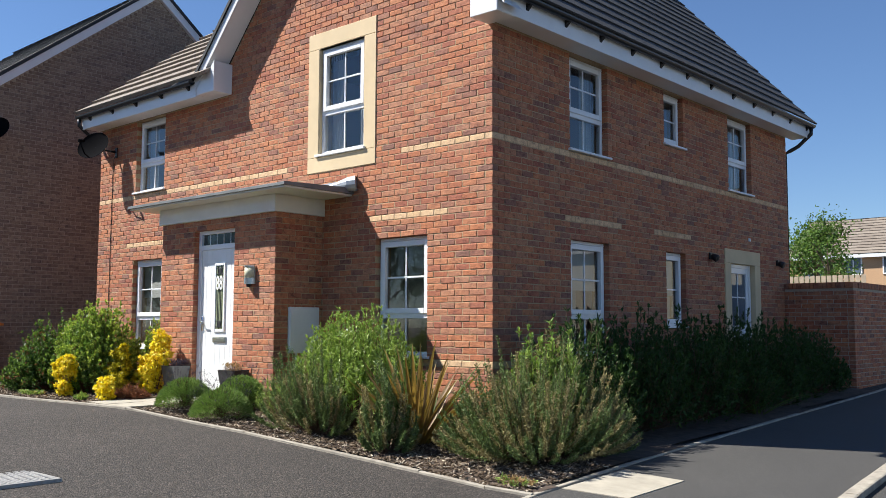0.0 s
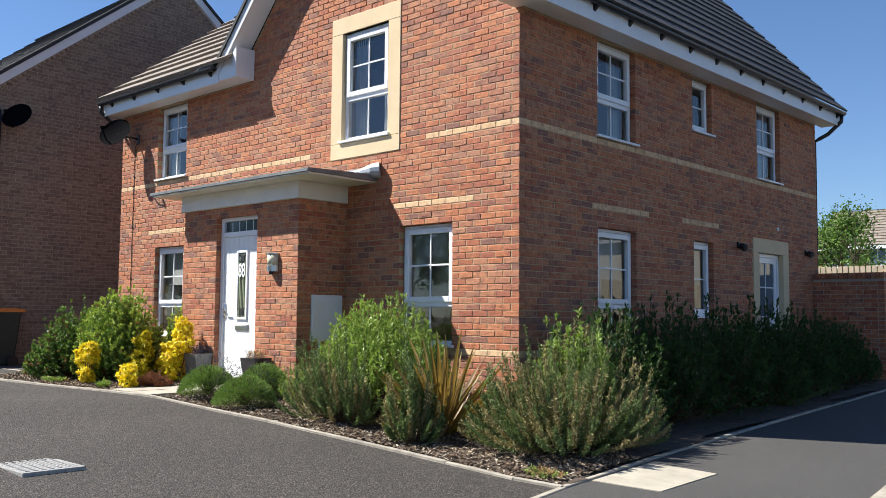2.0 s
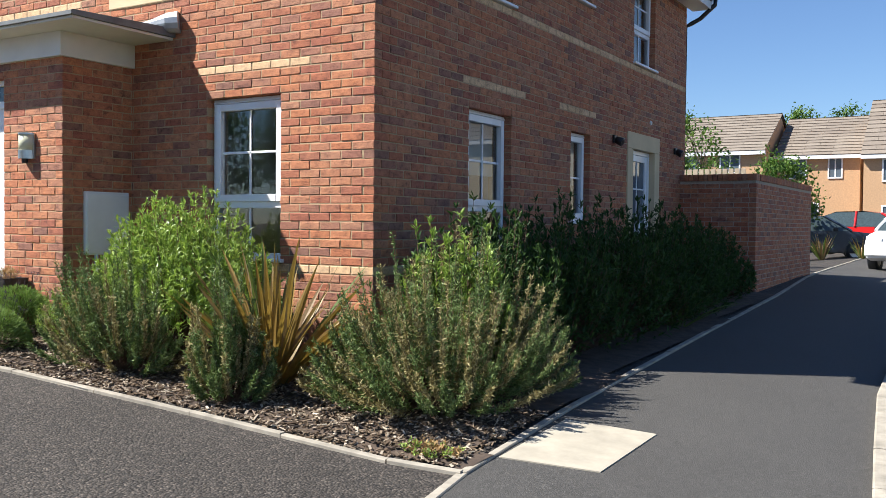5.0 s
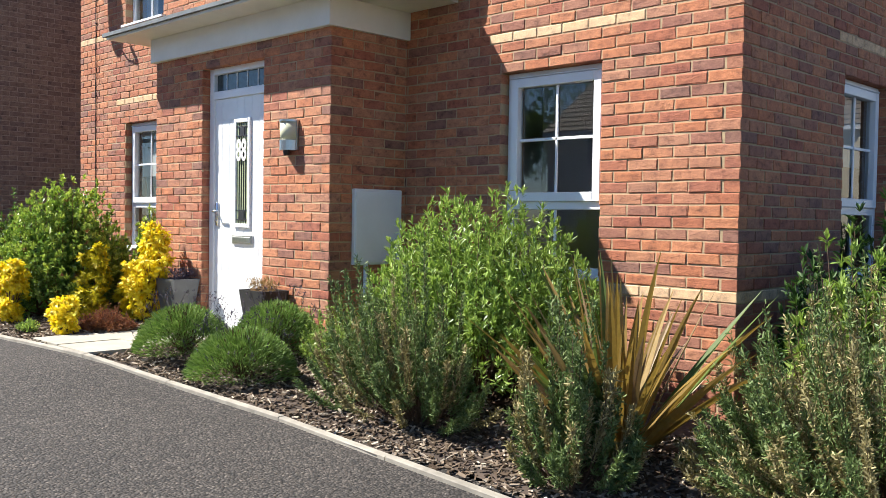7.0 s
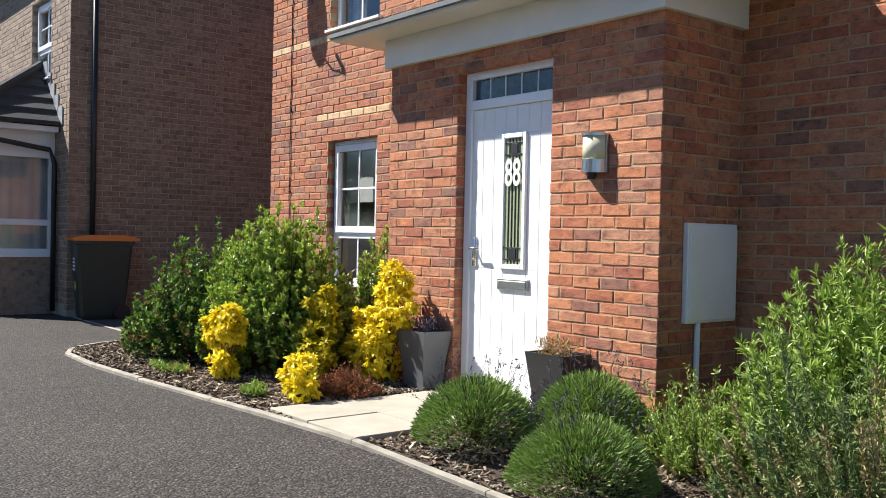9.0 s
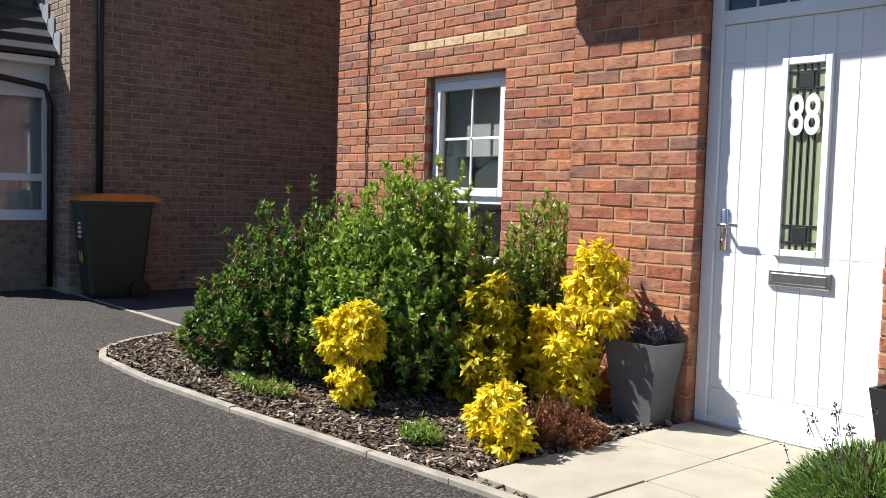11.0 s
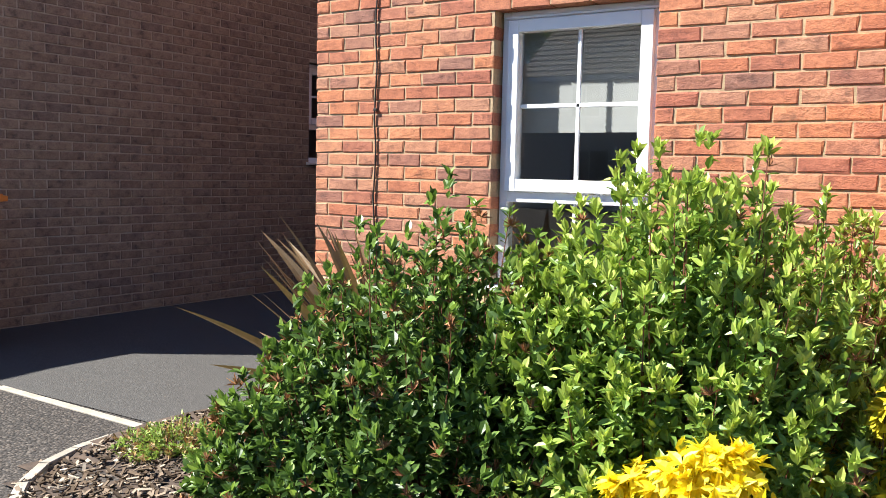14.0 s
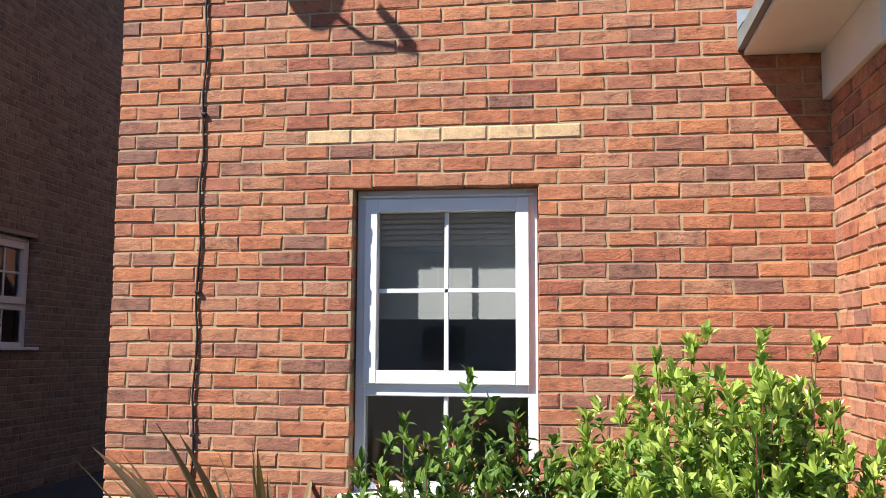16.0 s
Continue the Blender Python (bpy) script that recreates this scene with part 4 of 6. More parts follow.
# ---- neighbouring house ----
N_EAVE, NRX = 5.15, 2.665
NDEEP, NFAR = 6.75, -19.5
NW = (3.07, 3.77, 1.3, 2.37)
NU = (-13.7, -12.75, 3.18, 4.35)
nside = wall_body("wall_neighbour_side", NY + 0.285, NDEEP, Z(FIRST), N_EAVE, [NW], near_side, DARK_MORTAR, "shaded brown brick side wall of the next house")
nrows = coursing(NY, NDEEP, FIRST, int((N_EAVE - LOW) / COURSE), [NW], lambda i: NY + (0.1125 if i % 2 else 0.0), lambda i: (NY + (0.1125 if i % 2 else 0.0), NDEEP))
for i in range(int((N_EAVE - LOW) / COURSE), int((N_EAVE - LOW) / COURSE) + 47):
    z = Z(i) + 0.07
    a, b = NY + (z - N_EAVE) / 0.8, NDEEP - (z - N_EAVE) / 0.8
    if b - a < 0.2:
        break
    nrows += coursing(a, b, i, i + 1, [], lambda k: NY + (0.1125 if k % 2 else 0.0))
s = Shape()
s.prism([(NY, N_EAVE), (NDEEP, N_EAVE), (NRX, N_EAVE + 0.8 * (NRX - NY))], NX - 0.2, NX - 0.007, "x")
tagged(part("wall_neighbour_gable", s, DARK_MORTAR), "brick gable of the next house", "wall", kind="structure")
nfront = wall_body("wall_neighbour_front", NFAR, NX - 0.007, Z(FIRST), N_EAVE, [NU], near_front, DARK_MORTAR, "sunlit buff brown brick front wall of the next house")
nfrows = coursing(-17.5, NX, FIRST + 10, int((N_EAVE - LOW) / COURSE), [NU], lambda i: NX - (0.1125 if i % 2 else 0.0), lambda i: (-17.5, NX - (0.1125 if i % 2 == 0 else 0.0)))
window("window_10", NW, near_side, "white upvc window on the shaded wall of the next house", rail=0.62)
window("window_11", NU, near_front, "white upvc upper window of the next house", rail=0.6, margin=0.2, blind="curtain")
nr = thing("neighbour_roof", NX, 2, N_EAVE, "dark tiled gable roof with white bargeboards on the next house", "roof", kind="structure")


def nroof(name, shape, mat, label=""):
    o = part(name, shape, mat, None, label)
    o.parent, o.matrix_parent_inverse = nr, Matrix.Translation((-NX, -2, -N_EAVE))
    return o


NZ = N_EAVE - 0.05
s = Shape()
slope_tiles(s, (NFAR, NY - 0.35, NZ), (NX + 0.1, NY - 0.35, NZ), (0, 1, 0.8), (NRX - NY + 0.35) * math.hypot(1, 0.8), 15, 0.03)
nroof("roof_slope", s, DARKTILE)
s = Shape()
slope_tiles(s, (NFAR, NDEEP + 0.35, NZ), (NX + 0.1, NDEEP + 0.35, NZ), (0, -1, 0.8), (NRX - NY + 0.35) * math.hypot(1, 0.8), 15, 0.03)
nroof("roof_slope", s, DARKTILE)
for y0, sg in ((NY - 0.35, 1), (NDEEP + 0.35, -1)):
    a, b = Vector((NX + 0.09, y0, NZ - 0.02)), Vector((NX + 0.09, NRX, NZ + 0.8 * (NRX - NY + 0.35) - 0.02))
    s = Shape()
    t, dn = Vector((-0.1, 0, 0)), Vector((0, 0, -0.2))
    s.add([a, b, b + dn, a + dn, a + t, b + t, b + dn + t, a + dn + t], [(0, 1, 2, 3), (7, 6, 5, 4), (3, 2, 6, 7), (0, 4, 5, 1)])
    nroof("bargeboard", s, FASCIA, "white bargeboard")
    s = Shape()
    k = Vector((0.02, 0, 0))
    up = Vector((0, 0, 0.09))
    s.add([a + k + up, b + k + up, b + k, a + k, a + up - k * 6, b + up - k * 6], [(0, 1, 2, 3), (0, 4, 5, 1)])
    nroof("verge_trim", s, DARKTILE)
s = Shape()
s.tube([(NX - 0.35 + 0.4, NY + 0.3, 4.9), (NX + 0.05, NY + 0.3, 0.05)], 0.036, 10)
tagged(part("downpipe", s, BLACKPLASTIC, None, "", True), "black plastic downpipe on the neighbour's brick wall", "downpipe")
# bay window of the next house
BX0, BX1, BY = -16.2, -12.5, NY - 0.95
bay = thing("bay_window", BX1, BY, 0, "white square bay window with a tiled lean-to roof", "bay window")


def bay_part(name, shape, mat, label="", smooth=False):
    o = part(name, shape, mat, None, label, smooth)
    o.parent, o.matrix_parent_inverse = bay, Matrix.Translation((-BX1, -BY, 0))
    return o


s = Shape()
s.box(BX0, BX1, BY, NY - 0.002, -0.3, 0.78)
bay_part("bay_base", s, BROWN)
bplace = lambda u, d, z: (u, BY + d, z)
s = Shape()
for k in range(3):
    w = (BX1 - BX0) / 3
    bars(s, bplace, BX0 + k * w, BX0 + (k + 1) * w - 0.002, 0.8, 2.15, 0.0, 0.07, 0.07)
    slab(s, bplace, BX0 + k * w + 0.07, BX0 + (k + 1) * w - 0.07, 1.18, 1.26, 0.0, 0.07)
bside = lambda u, d, z: (BX1 - d, u, z)
bars(s, bside, BY + 0.075, NY - 0.003, 0.8, 2.15, 0.0, 0.07, 0.07)
slab(s, bside, BY + 0.145, NY - 0.073, 1.18, 1.26, 0.0, 0.07)
s.box(BX0 - 0.04, BX1 + 0.04, BY - 0.05, NY - 0.003, 0.76, 0.8)
s.box(BX0, BX1, BY, NY - 0.003, 2.15, 2.42)
bay_part("window_frame", s, UPVC)
s = Shape()
s.add([(BX0, BY + 0.03, 0.8), (BX1, BY + 0.03, 0.8), (BX1, BY + 0.03, 2.15), (BX0, BY + 0.03, 2.15)], [(0, 1, 2, 3)])
s.add([(BX1 - 0.03, BY, 0.8), (BX1 - 0.03, NY, 0.8), (BX1 - 0.03, NY, 2.15), (BX1 - 0.03, BY, 2.15)], [(0, 1, 2, 3)])
bp = bay_part("pane", s, GLASS)
bp.visible_shadow = False
s = Shape()
net = [(BX1 - 0.13 + 0.015 * math.sin(k * 1.3), BY + 0.1 + (NY - BY - 0.12) * k / 30) for k in range(31)]
s.add([(x, y, z) for z in (0.82, 2.13) for x, y in net], [(k, k + 1, k + 32, k + 31) for k in range(30)])
bay_part("net_curtain", s, CURTAIN, "pale net curtain", True)
s = Shape()
for c in range(5):
    s0, s1 = c / 5, (c + 1.2) / 5
    y0, y1, z0, z1 = BY - 0.28 + 1.21 * s0, min(NY - 0.02, BY - 0.28 + 1.21 * s1), 2.5 + 0.86 * s0, 2.5 + 0.86 * s1
    x0, x1 = BX1 + 0.28 - 0.9 * s0, BX1 + 0.28 - 0.9 * s1
    for a, b in ((BX0 - 0.25, None),):
        s.add([(a, y0, z0 + 0.055), (x0, y0, z0 + 0.055), (x1, y1, z1), (a, y1, z1), (a, y0, z0), (x0, y0, z0)], [(0, 1, 2, 3), (4, 5, 1, 0)])
    s.add([(x0, y0, z0 + 0.055), (x0, NY - 0.01, z0 + 0.055), (x1, NY - 0.01, z1), (x1, y1, z1), (x0, y0, z0), (x0, NY - 0.01, z0)], [(0, 1, 2, 3), (4, 5, 1, 0)])
bay_part("lean_to_roof", s, DARKTILE, "grey tiled hipped lean-to roof")
s = Shape()
s.tube([(BX1 + 0.28, BY - 0.28, 2.55), (BX1 - 0.62, NY - 0.03, 3.42)], 0.06, 8)
bay_part("hip_tiles", s, DARKTILE)
s = Shape()
for c in range(5):
    xa, za = BX1 + 0.34 - c * 0.18, 2.52 + c * 0.172
    s.box(xa - 0.2, xa, NY - 0.016, NY - 0.004, za, za + 0.24)
bay_part("lead_flashing", s, LEAD, "stepped lead flashing")
s = Shape()
s.box(BX0 - 0.2, BX1 + 0.22, BY - 0.22, NY - 0.02, 2.42, 2.49)
bay_part("soffit_board", s, FASCIA)
s = Shape()
gutter(s, (BX0 - 0.25, BY - 0.3, 2.5), (BX1 + 0.28, BY - 0.3, 2.5), (0, 1, 0))
s.tube([(BX1 + 0.16, BY - 0.3, 2.46), (BX1 + 0.16, BY - 0.3, 2.34), (BX1 + 0.2, NY - 0.12, 2.18), (BX1 + 0.2, NY - 0.06, 2.0), (BX1 + 0.2, NY - 0.06, 0.05)], 0.034, 10)
bay_part("bay_gutter", s, BLACKPLASTIC, "black gutter and downpipe", True)

# ---- garden wall ----
garden_front = lambda u, d, z: (u, 8.42 + d, z)
garden_lane = lambda u, d, z: (1.2 - d, u, z)
GTOP = 1.70
gwall = wall_body("wall_garden_front", 0.003, 1.193, Z(FIRST), GTOP, [], garden_front, DARK_MORTAR, "shaded brick garden wall with a brick coping", 0.2)
gfront = coursing(0, 1.2, FIRST, int((GTOP - LOW) / COURSE), [], lambda i: 1.2 - (0.0 if i % 2 else 0.1125), lambda i: (0.0, 1.2 - (0.1125 if i % 2 else 0.0)))
gwall_lane = wall_body("wall_garden_lane", 8.63, 13.2, Z(FIRST), GTOP, [], garden_lane, DARK_MORTAR, "brick garden wall along the side lane", 0.2)
glane = coursing(8.42, 13.2, FIRST, int((GTOP - LOW) / COURSE), [], lambda i: 8.42 + (0.1125 if i % 2 == 0 else 0.0), lambda i: (8.42 + (0.1125 if i % 2 == 0 else 0.0), 13.2))
cop = Shape()
for k in range(16):
    cop.bevel_box(0.005 + k * 0.0755, 0.07 + k * 0.0755, 8.40, 8.635, GTOP, GTOP + 0.105, 0.006)
for k in range(60):
    cop.bevel_box(0.985, 1.22, 8.645 + k * 0.076, 8.71 + k * 0.076, GTOP + 0.0, GTOP + 0.105, 0.006)
tagged(part("wall_coping", cop, RED), "brick on edge coping of the garden wall", "coping", kind="structure")

# ---- ground ----
def sheet(name, xs, ys, lift, mat, label, category, inside=None, kind="structure"):
    v, f, idx = [], [], {}
    for i, x in enumerate(xs):
        for j, y in enumerate(ys):
            idx[i, j] = len(v)
            v.append((x, y, G(x, y) + (lift(x, y) if callable(lift) else lift)))
    for i in range(len(xs) - 1):
        for j in range(len(ys) - 1):
            if inside is None or inside((xs[i] + xs[i + 1]) / 2, (ys[j] + ys[j + 1]) / 2):
                f.append((idx[i, j], idx[i + 1, j], idx[i + 1, j + 1], idx[i, j + 1]))
    return tagged(new(name, mesh_of(name, v, f, mat, True)), label, category, kind=kind)


far = [-1500, -400, -120, -60, -30]
xs = far + list(np.arange(-20, 12.01, 0.5)) + [20, 40, 80, 200, 600, 1500]
ys = far[:4] + list(np.arange(-40, -12, 4.0)) + list(np.arange(-12, 16.01, 0.5)) + [20, 30, 50, 100, 300, 1500]
sheet("ground", xs, ys, 0.0, TARMAC, "dark coarse tarmac drive and ground", "ground")


def edge_x(y):
    """The bed's edge along the lane."""
    pts = [(-2.0, 2.02), (0.0, 1.87), (4.0, 1.7), (8.3, 1.55), (14.0, 1.22), (40.0, 0.3)]
    for (a, p), (b, q) in zip(pts, pts[1:]):
        if y <= b:
            return p + (q - p) * (y - a) / (b - a)
    return pts[-1][1]


FRONT_EDGE = [(-8.84, -1.45), (-8.87, -1.65), (-8.84, -1.86), (-8.76, -2.06), (-8.62, -2.24), (-8.42, -2.41), (-8.15, -2.52), (-7.3, -2.56), (-6.4, -2.51), (-5.33, -2.42), (-4.83, -2.38), (-3.78, -2.31), (-2.8, -2.2), (-1.7, -2.1), (0.1, -2.08), (1.6, -2.08), (2.02, -2.0)]


def edge_y(x):
    for (a, p), (b, q) in zip(FRONT_EDGE[6:], FRONT_EDGE[7:]):
        if x <= b:
            return p + (q - p) * (x - a) / (b - a)
    return FRONT_EDGE[-1][1]


def strip(name, line, width, height, mat, label, lift=0.0, gap=0.915):
    """Edging stones end to end along a line."""
    root = thing(name, 0, 0, 0, label, "edging", kind="structure")
    pts = [Vector((x, y, 0)) for x, y in line]
    for a, b in zip(pts, pts[1:]):
        n = max(1, round((b - a).length / gap))
        for k in range(n):
            p, q = a + (b - a) * (k / n), a + (b - a) * ((k + 1) / n)
            d = (q - p).normalized()
            m = Vector((-d.y, d.x, 0)) * (width / 2)
            p, q = p + d * 0.003, q - d * 0.003
            jig = rng.normal(0, 0.003)
            zp, zq = G(p.x, p.y) + height + jig, G(q.x, q.y) + height + jig
            s = Shape()
            c = 0.006
            ring = lambda w, dz: [(p + m * -w) + Vector((0, 0, zp + dz)), (q + m * -w) + Vector((0, 0, zq + dz)), (q + m * w) + Vector((0, 0, zq + dz)), (p + m * w) + Vector((0, 0, zp + dz))]
            s.add(ring(1, -0.15) + ring(1, -c) + ring(0.8, 0), [(4, 5, 1, 0), (5, 6, 2, 1), (6, 7, 3, 2), (7, 4, 0, 3), (8, 9, 5, 4), (9, 10, 6, 5), (10, 11, 7, 6), (11, 8, 4, 7), (8, 11, 10, 9)])
            part("edging_stone", s, mat, root)
    return root


strip("edging_front", FRONT_EDGE, 0.05, 0.026, KERBSTONE, "pale concrete edging between drive and planted bed")
strip("edging_lane", [(edge_x(y), y) for y in (-2.0, -1.2, -0.3, 0.6, 2.3, 4.0, 6.2, 8.3, 11.0, 14.0, 20.0, 26.0)], 0.055, 0.025, KERBSTONE, "pale concrete edging along the side lane")
strip("edging_drive", [(2.02, -2.0), (2.23, -3.1), (2.45, -4.6), (2.8, -7.0), (3.2, -10.0)], 0.06, 0.008, KERBSTONE, "pale concrete edging set flush in the tarmac")
strip("edging_side_drive", [(-8.86, -1.43), (-10.2, -1.39), (-12.4, -1.28 - 0.05), (-14.5, -1.9)], 0.05, 0.006, KERBSTONE, "pale edging between drive and side passage")

# pavement, lane and passage in finer tarmac
KERB = [(4.35, -9.5), (4.2, -5.0), (4.03, -1.75), (3.86, -0.1), (3.7, 1.6), (3.55, 6.0), (3.4, 14.0), (3.2, 26.0)]


def kerb_x(y):
    for (p, a), (q, b) in zip(KERB, KERB[1:]):
        if y <= b:
            return p + (q - p) * (y - a) / (b - a)
    return KERB[-1][0]


def drive_x(y):
    return edge_x(y) + 0.02 if y > -2.0 else 2.02 + (-2.0 - y) * 0.155


def between(name, ys_, left, right, lift, mat, label, category, n=8):
    v, f = [], []
    for y in ys_:
        for k in range(n + 1):
            x = left(y) + (right(y) - left(y)) * k / n
            v.append((x, y, G(x, y) + (lift(x, y) if callable(lift) else lift)))
    for j in range(len(ys_) - 1):
        for k in range(n):
            a = j * (n + 1) + k
            f.append((a, a + 1, a + n + 2, a + n + 1))
    return tagged(new(name, mesh_of(name, v, f, mat, True)), label, category, kind="structure")


steps = [-12, -9.5, -7, -5, -4, -3, -2.0, -1, 0, 1, 2, 3, 4, 6, 8, 10, 12, 14, 17, 20, 26, 34, 44]
between("pavement", steps, drive_x, kerb_x, 0.006, SMOOTH_TARMAC, "smooth grey tarmac footway beside the bed", "pavement")
between("road", steps, lambda y: kerb_x(y) + 0.12, lambda y: kerb_x(y) + 9.0, -0.0, SMOOTH_TARMAC, "grey tarmac road beyond the kerb", "road")
bpy.data.objects["road"].location.z = 0.004
strip("kerb_road", KERB, 0.125, 0.055, KERBSTONE, "pale rounded concrete kerb at the road")
px = list(np.arange(-11.9, -9.09, 0.4)) + [-9.1]
sheet("passage", px, [-1.36, -1.0, -0.5, 0, 1, 2, 4, 6, 9, 14], 0.005, SMOOTH_TARMAC, "smooth grey tarmac passage between the houses", "pavement")
sheet("passage_corner", [-9.1, -8.95, -8.87], [-1.36, -1.0, -0.5, 0.0], 0.005, SMOOTH_TARMAC, "smooth tarmac beside the bed", "pavement")

# pale concrete patch in the footway
s = Shape()
quad = [(2.04, -1.62), (2.6, -1.5), (2.6, -0.55), (2.0, -0.6)]
s.add([(x, y, G(x, y) + 0.013) for x, y in quad] + [(x, y, G(x, y) - 0.05) for x, y in quad], [(0, 1, 2, 3), (0, 4, 5, 1), (1, 5, 6, 2), (2, 6, 7, 3), (3, 7, 4, 0)])
tagged(part("concrete_patch", s, CONCRETE), "pale cast concrete patch in the footway", "concrete slab", kind="structure")

# path slabs at the door
slabs = thing("door_path", -4.3, -1.5, 0, "buff concrete paving slabs in front of the door", "paving", kind="structure")
for a, b in ((-4.80, -4.32), (-4.312, -3.80)):
    for c, e in ((-2.29, -1.78), (-1.772, -1.26), (-1.252, -0.73)):
        s = Shape()
        s.bevel_box(a + 4.3, b + 4.3, c + 1.5, e + 1.5, -0.05, 0.026 + rng.normal(0, 0.002), 0.005)
        part("paving_slab", s, PAVING, slabs)

# planting bed
bx = list(np.arange(-8.86, 2.2, 0.16))
by = list(np.arange(-2.6, 9.0, 0.16))


def in_bed(x, y):
    if y < -0.02 and x < 0.0:
        if y < edge_y(x) + 0.05 or (x < -8.15 and (x + 8.15) ** 2 / 0.5 + (y + 1.76) ** 2 / 0.46 > 1 and y < -1.72):
            return False
        if -4.79 < x < -3.82 and y > -2.3:
            return False
        return not (PL < x < PR and y > FRONT_Y)
    if x >= 0.0:
        return edge_y(x) + 0.05 < y < 8.42 and x < edge_x(y) - 0.05
    return False


def bed_lift(x, y):
    return 0.008 + 0.022 * noise.noise(Vector((x * 2.2, y * 2.2, 0))) + (0.02 if y > -1.9 else 0.0)


sheet("planting_bed", bx, by, bed_lift, SOIL, "dark soil bed under bark mulch along the house", "flower bed", in_bed)


# ---- fixtures ----
lamp = thing("wall_lamp", -3.43, FRONT_Y, 1.53, "steel and cream half-round wall lamp by the door", "wall lamp")
half = [(math.cos(a), -math.sin(a)) for a in [math.pi * k / 12 for k in range(13)]]


def half_round(z0, z1, r, r2, y0=0.0):
    s = Shape()
    n = len(half)
    p = [(x * r, y0 + y * r2, z0) for x, y in half] + [(x * r, y0 + y * r2, z1) for x, y in half]
    return s.add(p, [(k, k + 1, k + 1 + n, k + n) for k in range(n - 1)] + [tuple(range(n - 1, -1, -1)), tuple(range(n, 2 * n)), (0, n, 2 * n - 1, n - 1)])


part("diffuser", half_round(0.09, 0.245, 0.082, 0.10), OPAL, lamp, "cream opal diffuser", True)
part("lower_shade", half_round(0.02, 0.10, 0.086, 0.105), STEEL, lamp, "brushed steel cover")
part("top_cap", half_round(0.245, 0.262, 0.088, 0.107), STEEL, lamp)
s = Shape()
s.bevel_box(-0.095, 0.095, -0.02, 0.0, 0.02, 0.262, 0.003)
part("back_plate", s, STEEL, lamp)
s = Shape()
s.lathe([(0.0, -0.02), (0.024, -0.02), (0.028, 0.0), (0.028, 0.022)], 14, Matrix.Translation((0, -0.05, 0)))
part("sensor", s, BLACKPLASTIC, lamp)

mb = thing("meter_box", PR, -0.32, 0.65, "white plastic meter box fixed to the porch brickwork", "meter box")
s = Shape()
s.bevel_box(0.0, 0.036, -0.25, 0.25, 0.0, 0.60, 0.008)
part("box_body", s, METERWHITE, mb)
s = Shape()
s.bevel_box(0.034, 0.046, -0.24, 0.24, 0.015, 0.575, 0.006)
part("box_door", s, METERWHITE, mb)
for z in (0.08, 0.5):
    s = Shape()
    s.bevel_box(0.044, 0.052, -0.225, -0.205, z, z + 0.03, 0.002)
    part("hinge", s, METERWHITE, mb)
s = Shape()
s.tube([(0.022, -0.12, 0.003), (0.022, -0.12, -0.9)], 0.018, 10)
part("conduit", s, METERWHITE, mb, "grey conduit into the ground", True)

for y, z, lab in ((5.46, 2.13, "small black spotlight on the side wall"), (8.12, 2.16, "small black spotlight near the back corner")):
    sp = thing("spotlight", 0.0, y, z, lab, "spotlight", "side wall spotlights")
    s = Shape()
    s.bevel_box(-0.002, 0.03, -0.05, 0.05, -0.05, 0.05, 0.006)
    part("base_plate", s, BLACKPLASTIC, sp)
    s = Shape()
    s.lathe([(0.02, 0.0), (0.05, 0.02), (0.06, 0.11), (0.055, 0.115), (0.0, 0.1)], 14, Matrix.Translation((0.02, 0, 0.0)) @ Matrix.Rotation(radians(115), 4, "Y"))
    part("lamp_head", s, BLACKPLASTIC, sp, "", True)
s = Shape()
s.lathe([(0.0, 0.02), (0.03, 0.02), (0.035, 0.0)], 12, Matrix.Translation((0.0, 6.94, 2.49)) @ Matrix.Rotation(radians(90), 4, "Y"))
tagged(part("vent_cap", s, METERWHITE), "small pale pipe cap above the side door", "pipe cap")

# satellite dishes
def dish(x, y, z, yaw, label, bracket):
    d = thing("satellite_dish", x, y, z, label, "satellite dish", "satellite dishes")
    m = Matrix.Translation(bracket) @ Matrix.Rotation(radians(yaw), 4, "Z") @ Matrix.Rotation(radians(68), 4, "X") @ Matrix.Diagonal((1.0, 0.82, 1, 1))
    s = Shape()
    s.lathe([(0.0, -0.05), (0.1, -0.044), (0.2, -0.028), (0.28, -0.006), (0.315, 0.008), (0.32, 0.012), (0.315, 0.0), (0.28, -0.016), (0.0, -0.062)], 28, m)
    part("reflector", s, DISHBLACK, d, "black mesh reflector", True)
    s = Shape()
    tip = m @ Vector((0, -0.14, 0.33))
    s.tube([m @ Vector((0, -0.3, 0.0)), m @ Vector((0, -0.3, 0.12)), tip], 0.011, 8)
    s.tube([tip, tip + (m.to_3x3() @ Vector((0, 0.08, -0.1)))], [0.03, 0.022], 10)
    part("feed_arm", s, DISHBLACK, d, "", True)
    s = Shape()
    back = m @ Vector((0, 0, -0.06))
    s.tube([back, (bracket[0] * 0.4, bracket[1] * 0.4, back.z - 0.05), (0.0, 0.0, back.z - 0.06)], 0.018, 8)
    s.bevel_box(-0.04, 0.04, -0.015, 0.0, back.z - 0.16, back.z + 0.02, 0.003)
    part("wall_bracket", s, BLACKPLASTIC, d, "", True)
    return d


